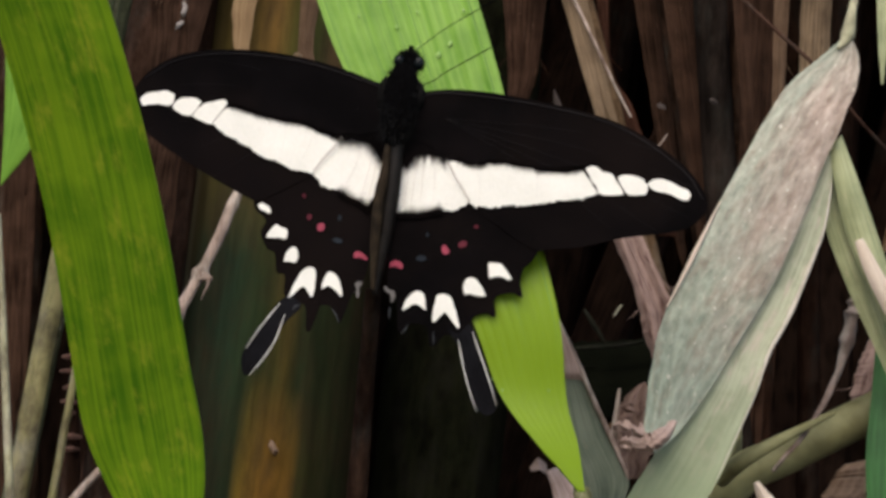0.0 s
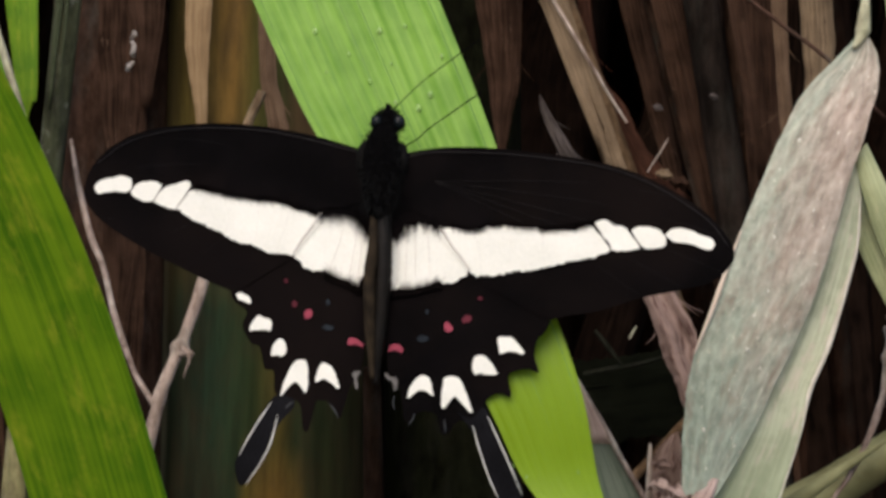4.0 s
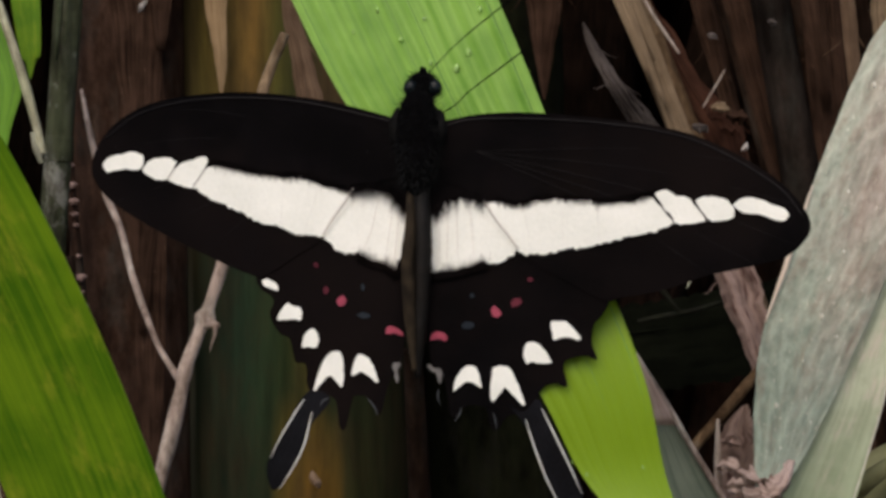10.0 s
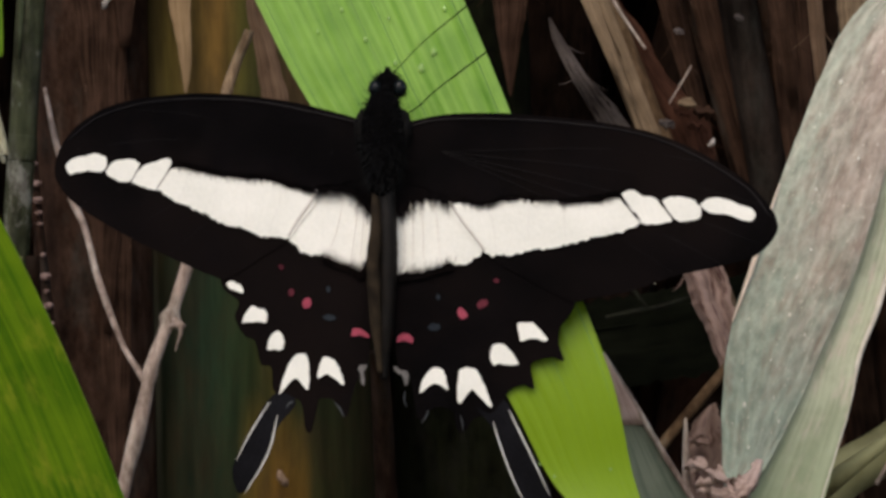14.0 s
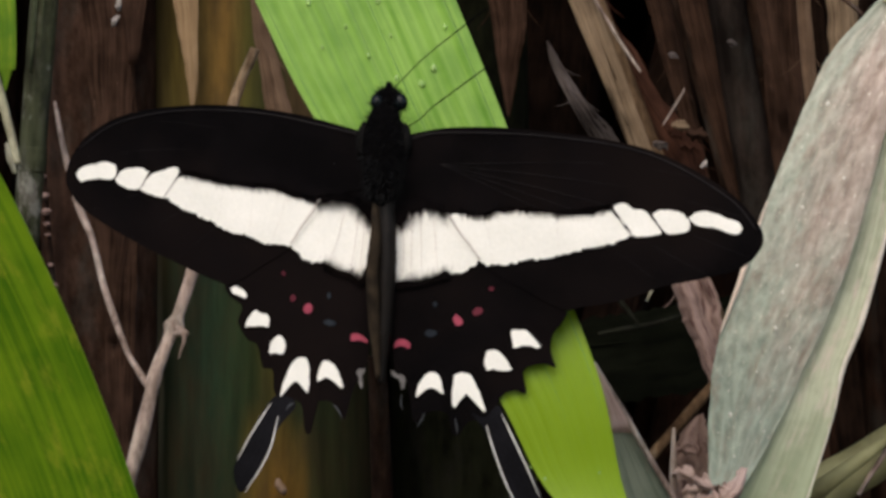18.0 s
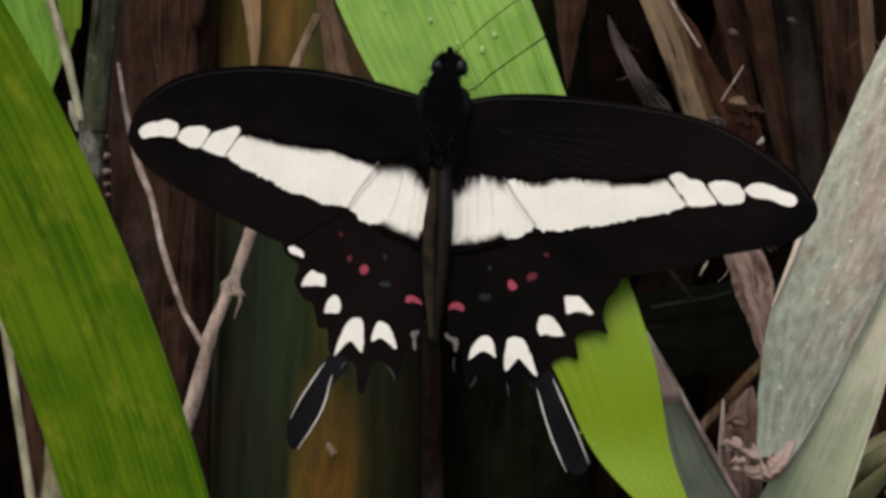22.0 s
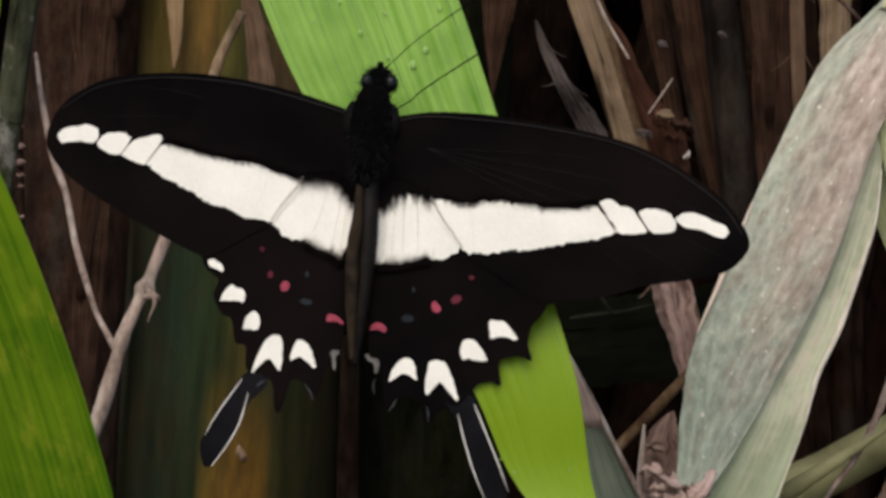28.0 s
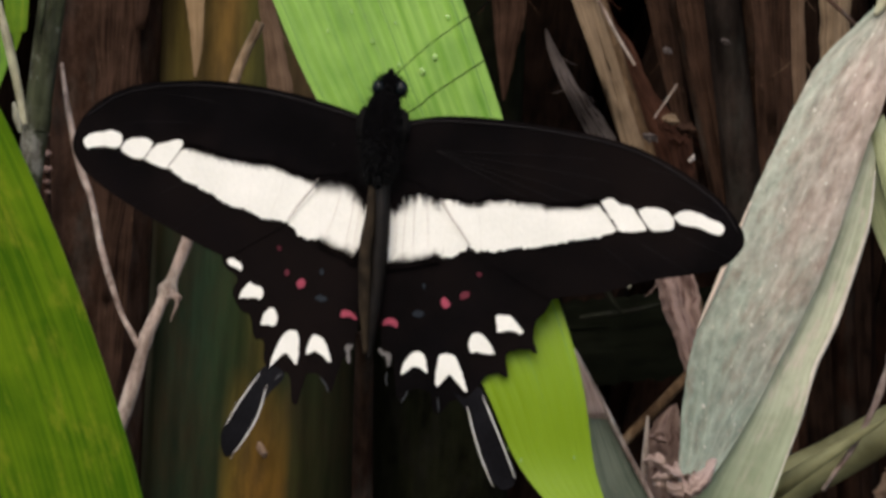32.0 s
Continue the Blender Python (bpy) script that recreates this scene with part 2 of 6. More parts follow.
WING = wing_material("wing_black", (0.0006, 0.0005, 0.0006), (0.0032, 0.0025, 0.0029), 0.75, 0.025, (0.0055, 0.0036, 0.0033))
TAIL = wing_material("wing_tail", (0.0025, 0.0025, 0.003), (0.009, 0.009, 0.011), 0.85, 0.03)
VEIN = wing_material("wing_vein", (0.50, 0.49, 0.47), (0.62, 0.61, 0.58), 0.8, 0.1)
VEINSOFT = wing_material("wing_soft_vein", (0.52, 0.505, 0.47), (0.70, 0.68, 0.64), 0.9, 0.05)
VEINSHADE = wing_material("wing_shaded_vein", (0.36, 0.345, 0.315), (0.56, 0.54, 0.50), 0.9, 0.05)
DIMROSE = wing_material("wing_dim_rose", (0.035, 0.007, 0.011), (0.12, 0.025, 0.036), 0.8, 0.05)
HOOK = wing_material("wing_grey_hook", (0.06, 0.058, 0.056), (0.20, 0.19, 0.185), 0.9, 0.05)
RIM = wing_material("wing_dusky_rim", (0.025, 0.028, 0.03), (0.07, 0.075, 0.08), 0.9, 0.05)
WHITE = wing_material("wing_white", (0.59, 0.60, 0.55), (0.71, 0.71, 0.66), 0.9, 0.05)
ROSE = wing_material("wing_rose", (0.17, 0.028, 0.048), (0.34, 0.07, 0.10), 0.85, 0.05)
VEINDARK = wing_material("wing_dark_vein", (0.003, 0.0025, 0.003), (0.014, 0.012, 0.012), 0.6, 0.1)
GREY = wing_material("wing_grey", (0.010, 0.013, 0.017), (0.020, 0.025, 0.030), 0.8, 0.03)
FUR = plain_material("body_fur", (0.0005, 0.0005, 0.0006), (0.0022, 0.0020, 0.0022), 3000, 0.9, 0.02)
FURTIP = plain_material("fur_tips", (0.0012, 0.0013, 0.0014), (0.0045, 0.005, 0.0052), 900, 0.8, 0.1)
TUFT = plain_material("shoulder_fur", (0.002, 0.002, 0.002), (0.011, 0.0105, 0.010), 1500, 0.95, 0.03)
ABDOMEN = plain_material("abdomen_brown", (0.0010, 0.0008, 0.0006), (0.0058, 0.0042, 0.003), 500, 0.6, 0.15)
FLANK = plain_material("flank_brown", (0.006, 0.0045, 0.003), (0.032, 0.023, 0.014), 420, 0.85, 0.08)
EYE = plain_material("eye_dark", (0.001, 0.002, 0.0025), (0.005, 0.008, 0.009), 900, 0.25, 0.14)
FRESH = leaf_material("fresh_leaf", (0.100, 0.245, 0.028), (0.215, 0.405, 0.068), None, veins=30, rough=0.35, through=0.3, towards_base=(0.165, 0.272, 0.006), gloss=0.14, along=3.5)
NEAR = leaf_material("near_leaf", (0.048, 0.148, 0.0045), (0.172, 0.310, 0.012), (0.32, 0.38, 0.03), 0.53, veins=30, rough=0.5, through=0.12, edge=0.22, gloss=0.2, along=3.5, spread=(4.5, 13))
FADED = faded_leaf_material()
DRYPINK = leaf_material("dry_pink_leaf", (0.11, 0.072, 0.06), (0.29, 0.205, 0.175), (0.07, 0.035, 0.03), 0.54, veins=6, rough=0.8, through=0.1, gloss=0.1)
DRYPALE = leaf_material("dry_pale_leaf", (0.46, 0.38, 0.30), (0.70, 0.61, 0.50), (0.30, 0.24, 0.16), 0.66, veins=14, rough=0.65, through=0.1, gloss=0.2)
# dry leaf brown again, darkened so that shade sits in the colour
DRYSHADE = leaf_material("dry_shaded_leaf", (0.010, 0.0052, 0.0036), (0.058, 0.032, 0.021), (0.11, 0.070, 0.047), 0.62, veins=14, rough=0.9, through=0.1, gloss=0.03)
# sheath brown for the thicket, darkened in the paint in place of shade
SHADESHEATH = leaf_material("shade_brown_sheath", (0.003, 0.0018, 0.0012), (0.017, 0.0095, 0.0065), None, veins=14, rough=0.95, through=0.0, gloss=0.02)
TANLEAF = leaf_material("tan_grey_leaf", (0.07, 0.048, 0.03), (0.20, 0.145, 0.092), (0.03, 0.017, 0.012), 0.6, veins=14, rough=0.85, through=0.1, gloss=0.05)
GREYTIP = leaf_material("grey_dead_leaf", (0.032, 0.026, 0.024), (0.145, 0.122, 0.112), (0.018, 0.012, 0.010), 0.52, veins=12, rough=0.85, through=0.1, gloss=0.05)
DEEPGREEN = leaf_material("deep_green_leaf", (0.012, 0.075, 0.018), (0.04, 0.16, 0.045), None, veins=18, rough=0.4, through=0.2)
SIDELEAF = leaf_material("side_leaf", (0.075, 0.20, 0.018), (0.16, 0.34, 0.042), None, veins=22, rough=0.5, through=0.25, gloss=0.15)
LEAFVEIN = plain_material("leaf_vein", (0.055, 0.15, 0.011), (0.10, 0.23, 0.02), 400, 0.5)
GREYEDGE = plain_material("grey_leaf_edge", (0.33, 0.31, 0.255), (0.54, 0.51, 0.445), 500, 0.7, 0.2)
PALEOLIVE = leaf_material("pale_olive_leaf", (0.23, 0.26, 0.175), (0.43, 0.46, 0.335), (0.48, 0.41, 0.345), 0.52, veins=16, rough=0.65, through=0.1, edge=0.16, gloss=0.2, coarse=300, towards_base=(0.22, 0.285, 0.165), along=5, spread=(5, 14))
PEEL = leaf_material("peeling_sheath", (0.15, 0.098, 0.052), (0.265, 0.18, 0.10), None, veins=8, rough=0.8, through=0.0, gloss=0.05)
DRYDIM = leaf_material("dry_dim_leaf", (0.05, 0.03, 0.018), (0.13, 0.085, 0.055), None, veins=14, rough=0.9, through=0.1, gloss=0.05)
PALEFLAKE = plain_material("pale_flake", (0.13, 0.115, 0.10), (0.33, 0.30, 0.27), 900, 0.8)
DIMFLAKE = plain_material("dim_pinkish_scale", (0.05, 0.026, 0.021), (0.27, 0.19, 0.165), 1100, 0.85, 0.1)
PALESTEM = stalk_material("pale_stem", (0.26, 0.27, 0.16), (0.45, 0.43, 0.30), 0.6)
OLIVESTEM = stalk_material("olive_stem", (0.11, 0.11, 0.04), (0.24, 0.22, 0.10), 0.6)
# stem colour with the gap's shade painted in
SHADETINTSTEM = stalk_material("shade_tint_stem", (0.006, 0.007, 0.0045), (0.020, 0.022, 0.015), 0.9, gloss=0.05)
DRYSTRAW = stalk_material("dry_straw", (0.16, 0.115, 0.095), (0.34, 0.26, 0.22), 0.85, gloss=0.1)
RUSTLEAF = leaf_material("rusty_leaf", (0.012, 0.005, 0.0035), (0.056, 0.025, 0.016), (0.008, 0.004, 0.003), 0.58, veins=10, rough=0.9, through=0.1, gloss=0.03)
FLAPPINK = leaf_material("pink_flap", (0.22, 0.15, 0.125), (0.52, 0.40, 0.35), (0.14, 0.075, 0.06), 0.58, veins=6, rough=0.8, through=0.1, gloss=0.1)
LEANING = plain_material("leaning_cane", (0.075, 0.07, 0.03), (0.25, 0.25, 0.125), 110, 0.6, 0.15)
REDTWIG = stalk_material("red_brown_twig", (0.03, 0.014, 0.010), (0.095, 0.05, 0.034), 0.85, gloss=0.1)
DARKLEAF = leaf_material("dark_leaf", (0.085, 0.115, 0.085), (0.20, 0.235, 0.175), (0.30, 0.26, 0.21), 0.62, veins=20, rough=0.6, through=0.1, gloss=0.2)
OLIVELEAF = leaf_material("olive_leaf", (0.19, 0.23, 0.11), (0.44, 0.47, 0.27), (0.50, 0.42, 0.29), 0.6, veins=20, rough=0.5, through=0.15)
DRYLEAF = leaf_material("dry_leaf", (0.13, 0.085, 0.055), (0.32, 0.225, 0.16), (0.06, 0.03, 0.02), 0.58, veins=18, rough=0.8, through=0.15, gloss=0.1)
# leaf green lowered to near black, so the colour itself carries the shade
SHADETINTLEAF = leaf_material("shade_tint_leaf", (0.0018, 0.0023, 0.0013), (0.0052, 0.0064, 0.0037), None, veins=20, rough=0.95, through=0.1, gloss=0.03)
TWIG = stalk_material("twig_bark", (0.18, 0.13, 0.105), (0.50, 0.41, 0.35), 0.85, gloss=0.1)
TANBARK = stalk_material("tan_bark", (0.10, 0.068, 0.04), (0.26, 0.185, 0.115), 0.85, gloss=0.1)
TAN = stalk_material("dry_stalk", (0.052, 0.031, 0.016), (0.145, 0.094, 0.052), 0.9, gloss=0.05)
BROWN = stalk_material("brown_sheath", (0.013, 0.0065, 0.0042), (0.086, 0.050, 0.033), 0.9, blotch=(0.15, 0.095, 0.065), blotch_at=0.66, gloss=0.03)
# shaded copy of the cane brown, its darkness standing for deep shade
SHADEBROWN = stalk_material("shade_brown", (0.006, 0.003, 0.002), (0.025, 0.013, 0.0085), 0.95, gloss=0.02)
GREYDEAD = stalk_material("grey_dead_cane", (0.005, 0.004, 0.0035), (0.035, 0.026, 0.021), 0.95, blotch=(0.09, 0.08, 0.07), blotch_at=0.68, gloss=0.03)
RUST = stalk_material("rust_sheath", (0.013, 0.0070, 0.0050), (0.070, 0.039, 0.027), 0.9, gloss=0.03)
GREYCANE = stalk_material("grey_green_cane", (0.016, 0.021, 0.010), (0.080, 0.088, 0.048), 0.8, blotch=(0.22, 0.22, 0.185), blotch_at=0.55, gloss=0.08)
GREENCANE = stalk_material("green_cane", (0.10, 0.11, 0.045), (0.24, 0.25, 0.12), 0.55, blotch=(0.10, 0.065, 0.04), blotch_at=0.60, gloss=0.2)
MOSSY = leaf_material("mossy_sheath", (0.012, 0.018, 0.008), (0.06, 0.072, 0.04), (0.16, 0.165, 0.13), 0.58, veins=5, rough=0.9, through=0.0, gloss=0.05)
RUSTPINK = leaf_material("rusty_pink_sheath", (0.03, 0.015, 0.011), (0.12, 0.07, 0.055), None, veins=6, rough=0.85, through=0.05, gloss=0.05)
BROADSHEATH = stalk_material("broad_brown_sheath", (0.017, 0.0090, 0.0062), (0.062, 0.035, 0.024), 0.9, gloss=0.03, streak=0.28)
# near-black green of the gap filler, shade included in the colour
GAPCULM = stalk_material("gap_fill_culm", (0.003, 0.004, 0.002), (0.011, 0.012, 0.006), 0.9, gloss=0.02)
STRIPED = striped_culm_material()
EARTH = plain_material("earth", (0.015, 0.010, 0.007), (0.05, 0.034, 0.022), 25, 0.95, 0.1)
DROP = bpy.data.materials.new("water_drop")
DROP.use_nodes = True
DROP.node_tree.nodes["Principled BSDF"].inputs["Roughness"].default_value = 0.08
DROP.node_tree.nodes["Principled BSDF"].inputs["Base Color"].default_value = (0.34, 0.56, 0.17, 1)
DROP.node_tree.nodes["Principled BSDF"].inputs["Transmission Weight"].default_value = 0.45
DROP.node_tree.nodes["Principled BSDF"].inputs["IOR"].default_value = 1.33

PALEDROP = plain_material("pale_drop", (0.36, 0.36, 0.30), (0.60, 0.58, 0.50), 900, 0.3, 0.4)


# ---- shapes ----
def part(name, bm, material, parent=None, label=""):
    me = bpy.data.meshes.new(name)
    bm.normal_update()
    bm.to_mesh(me)
    bm.free()
    for p in me.polygons:
        p.use_smooth = True
    me.materials.append(material)
    ob = new(name, me)
    ob.parent = parent
    return tagged(ob, label) if label else ob


def thing(name, at, label, category, group=""):
    ob = new(name)
    ob.empty_display_size = 0.01
    ob.location = at
    return tagged(ob, label, category, group)


def spline(pts, n):
    """n + 1 points on a smooth curve through pts."""
    p = [Vector(q) for q in pts]
    p = [2 * p[0] - p[1], *p, 2 * p[-1] - p[-2]]
    out = []
    for i in range(n + 1):
        s = i / n * (len(p) - 3)
        k = min(int(s), len(p) - 4)
        t = s - k
        a, b, c, d = p[k:k + 4]
        out.append(0.5 * (2 * b + (c - a) * t + (2 * a - 5 * b + 4 * c - d) * t * t + (3 * b - a - 3 * c + d) * t ** 3))
    return out


def closed_spline(pts, n):
    p = [Vector(q) for q in pts]
    m, out = len(p), []
    for i in range(m * n):
        k, t = i // n, (i % n) / n
        a, b, c, d = p[k - 1], p[k], p[(k + 1) % m], p[(k + 2) % m]
        out.append(0.5 * (2 * b + (c - a) * t + (2 * a - 5 * b + 4 * c - d) * t * t + (3 * b - a - 3 * c + d) * t ** 3))
    return out


def grid_mesh(rows, uvs=None, close=False):
    """A bmesh from rows of points; close joins each row's end to its start."""
    bm = bmesh.new()
    vs = [[bm.verts.new(p) for p in r] for r in rows]
    layer = bm.loops.layers.uv.new("UVMap") if uvs else None
    w = len(vs[0])
    for i in range(len(vs) - 1):
        for j in range(w if close else w - 1):
            k = (j + 1) % w
            ids = ((i, j), (i, k), (i + 1, k), (i + 1, j))
            face = bm.faces.new([vs[a][b] for a, b in ids])
            if uvs:
                for loop, (a, b) in zip(face.loops, ids):
                    loop[layer].uv = uvs[a][b]
    return bm


def tube(pts, radii, n=60, sides=12, wobble=0.0, seed=0, base=(0, 0, 0), knots=()):
    """A round stem through pts, closed at both ends; knots: (place along, extra radius, length)."""
    c = spline(pts, n)
    rng = random.Random(seed)
    rows, up = [], Vector((0.31, -0.9, 0.17))
    total = len(radii) - 1
    for i, p in enumerate(c):
        t = (c[min(i + 1, n)] - c[max(i - 1, 0)]).normalized()
        a = t.cross(up).normalized()
        b = t.cross(a)
        s = i / n * total
        k = min(int(s), total - 1)
        r = radii[k] + (radii[k + 1] - radii[k]) * (s - k)
        for at, extra, size in knots:
            r += extra * math.exp(-((i / n - at) / size) ** 2)
        ring = []
        for j in range(sides):
            g = 2 * math.pi * j / sides
            rr = r * (1 + 1.6 * wobble * noise.noise((math.cos(g) * 1.3 + seed * 3.1, math.sin(g) * 1.3, i * 0.12)))
            ring.append(p + (a * math.cos(g) + b * math.sin(g)) * rr - Vector(base))
        rows.append(ring)
    bm = grid_mesh(rows, close=True)
    bm.verts.ensure_lookup_table()
    bm.faces.new([bm.verts[j] for j in range(sides)])
    bm.faces.new([bm.verts[n * sides + j] for j in reversed(range(sides))])
    bmesh.ops.recalc_face_normals(bm, faces=bm.faces)
    return bm


def blade(rows, base, bulge=0.0, ridges=0, ridge=0.0, thick=0.0002, n=70, across=36, wave=0.0, ragged=0.0, seed=1, fold=None):
    """A leaf blade between two edges: rows of (one edge, other edge) from one end to the other. fold: (place across, depth) of a crease."""
    rng = random.Random(seed)
    left, right = spline([r[0] for r in rows], n), spline([r[1] for r in rows], n)
    front, back, uvs, far = [], [], [], 0.0
    for i in range(n + 1):
        a, b = left[i].copy(), right[i].copy()
        mid = (a + b) / 2
        if i:
            far += (mid - last).length
        last = mid
        side = b - a
        wide = side.length
        if ragged:
            a += side * ragged * (noise.noise((i * 0.21, seed, 0)) + rng.uniform(-0.25, 0.25))
            b += side * ragged * (noise.noise((i * 0.21, seed, 7)) + rng.uniform(-0.25, 0.25))
        t = (left[min(i + 1, n)] + right[min(i + 1, n)] - left[max(i - 1, 0)] - right[max(i - 1, 0)]).normalized()
        nor = side.cross(t).normalized() if wide > 1e-6 else Vector((0, -1, 0))
        if nor.y > 0:
            nor = -nor
        f, k2, uv = [], [], []
        for j in range(across + 1):
            k = j / across
            h = bulge * 4 * k * (1 - k) * wide
            if ridges:
                h += ridge * math.cos(2 * math.pi * ridges * k) * min(1, wide / 0.022) ** 2
            if fold:
                h -= fold[1] * max(0.0, 1 - abs(k - fold[0]) / 0.5) * wide
            h += wave * wide * noise.noise((k * 2.2, far * 45, seed * 3.7))
            p = a.lerp(b, k) + nor * h - Vector(base)
            f.append(p)
            k2.append(p - nor * thick)
            uv.append((k, far * 10))
        front.append(f)
        back.append(k2)
        uvs.append(uv)
    ring = [f + b[::-1] for f, b in zip(front, back)]
    ruv = [u + u[::-1] for u in uvs]
    bm = grid_mesh(ring, ruv, close=True)
    bm.verts.ensure_lookup_table()
    w = 2 * (across + 1)
    for i in range(n):
        for j in (0, across, across + 1, w - 1):
            e = bm.edges.get((bm.verts[i * w + j], bm.verts[i * w + w + j]))
            e.smooth = False
    for r in (0, n):
        for j in range(across):
            q = [bm.verts[r * w + x] for x in (j, j + 1, w - 2 - j, w - 1 - j)]
            try:
                bm.faces.new(q)
            except ValueError:
                pass
    bmesh.ops.recalc_face_normals(bm, faces=bm.faces)
    return bm


def ball(at, size, base=(0, 0, 0), u=24, v=16, rough=0.0):
    bm = bmesh.new()
    bmesh.ops.create_uvsphere(bm, u_segments=u, v_segments=v, radius=1)
    for q in bm.verts:
        k = 1 + rough * noise.noise(q.co * 6)
        q.co = Vector((q.co.x * size[0] * k, q.co.y * size[1] * k, q.co.z * size[2] * k)) + Vector(at) - Vector(base)
    return bm


# ---- ground and the dark thicket behind ----
def ground_height(x, y):
    return 0.02 * noise.noise((x * 1.7, y * 1.7, 0)) + 0.006 * noise.noise((x * 9, y * 9, 3))


def make_ground():
    steps = [-400, -90, -25, -8, -4] + [-2.4 + 0.08 * i for i in range(61)] + [4, 8, 25, 90, 400]
    bm = grid_mesh([[(x, y, ground_height(x, y)) for x in steps] for y in steps])
    return tagged(part("ground", bm, EARTH), "bare dark earth under the cane thicket", "ground", kind="structure")


make_ground()


def cane_shape(verts, faces, x, y, r, dx, dy, h):
    """A leaning cane of nine rings, swollen at its joints."""
    first = len(verts)
    for i in range(9):
        s = i / 8
        rr = r * (1.0, 0.93, 1.05)[i % 3]
        for j in range(7):
            g = j * 2 * math.pi / 7
            verts.append((x + dx * (s * h - 0.6) + rr * math.cos(g), y + dy * s * h + rr * math.sin(g), -0.03 + s * h))
    for i in range(8):
        for j in range(7):
            k = (j + 1) % 7
            faces.append((first + i * 7 + j, first + i * 7 + k, first + i * 7 + 7 + k, first + i * 7 + 7 + j))


def cane_mesh(name, verts, faces, mat):
    me = bpy.data.meshes.new(name)
    me.from_pydata(verts, [], faces)
    me.materials.append(mat)
    for p in me.polygons:
        p.use_smooth = True
    return new(name, me)


def make_thicket():
    """Dead culms in rows behind: the nearer ones stand singly, the countless rest are one mass. Their near-black brown
    paints in the shade.
    """
    rng, torn = random.Random(5), random.Random(15)
    for name, count, near, far, label in (("dead_cane_thicket", 300, 0.24, 1.3, "dense dead brown canes with shade put into their colour"),
                                          ("rusty_sheath_thicket", 200, 0.3, 1.5, "dense brown canes darkened in colour to stand for shade")):
        verts, faces = [], []
        for _ in range(count):
            y = near + (far - near) * rng.random()
            x = rng.uniform(-0.75, 0.75) * (0.35 + y)
            r = rng.uniform(0.004, 0.016)
            dx, dy, h = rng.gauss(0.10, 0.10), rng.gauss(0, 0.05), rng.uniform(1.3, 2.4)
            if abs(x) < 0.30 * (0.35 + y) and y < 1.05:
                v, f = [], []
                cane_shape(v, f, 0, 0, r, dx, dy, h)
                ob = cane_mesh("dead_cane", v, f, SHADEBROWN)
                ob.location = (x, y, 0)
                thick = "thick" if r > 0.011 else "slender"
                if y < 0.7:
                    z = torn.uniform(0.5, 0.62)
                    rows = []
                    for s, w in enumerate((0.3, 0.9, 1.0, 0.6, 0.1)):
                        at = Vector((dx * (z + 0.03 - 0.6 + 0.05 * s), dy * (z + 0.03 + 0.05 * s) - r * 1.08 - 0.001 * abs(s - 2), z + 0.05 * s))
                        rows.append((at - Vector((0.9 * r * w, 0, 0)), at + Vector((0.7 * r * w, 0, 0.004))))
                    part("sheath", blade(rows, (0, 0, 0), bulge=0.15, ragged=0.06, wave=0.08, n=24, across=8, seed=int(y * 1e4)), SHADESHEATH, ob, "torn dry brown sheath with shade put into its colour")
                tagged(ob, thick + " dead brown cane with shade put into its colour", "cane", "dead canes of the thicket")
            else:
                cane_shape(verts, faces, x, y, r, dx, dy, h)
        tagged(cane_mesh(name, verts, faces, SHADEBROWN), label, "dead canes", kind="stuff")


make_thicket()


def make_shade_canopy():
    """Unseen leaves added overhead and behind to block light, which keep the depth of the thicket dark."""
    rng = random.Random(9)
    verts, faces = [], []
    for _ in range(2600):
        y = rng.uniform(0.16, 2.2)
        x, z = rng.uniform(-1.6, 1.6), 1.0 + 0.35 * rng.random() + 0.1 * y
        size, turn, tip = rng.uniform(0.10, 0.22), rng.uniform(0, 6.28), rng.uniform(-0.6, 0.2)
        d, e = Vector((math.cos(turn), math.sin(turn), tip)), Vector((-math.sin(turn), math.cos(turn), rng.uniform(-0.3, 0.3)))
        first = len(verts)
        for s, w in ((0, 0.1), (0.3, 1), (0.7, 0.8), (1, 0.03)):
            c = Vector((x, y, z)) + d * size * s + Vector((0, 0, -0.05 * s * s))
            verts += [tuple(c + e * 0.016 * w), tuple(c - e * 0.016 * w)]
        for k in range(3):
            a = first + 2 * k
            faces.append((a, a + 1, a + 3, a + 2))
    me = bpy.data.meshes.new("added_shade_canopy")
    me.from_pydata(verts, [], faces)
    me.materials.append(SHADETINTLEAF)
    tagged(new("added_shade_canopy", me), "leaves added overhead, out of view, to block light", "foliage", kind="stuff")


make_shade_canopy()


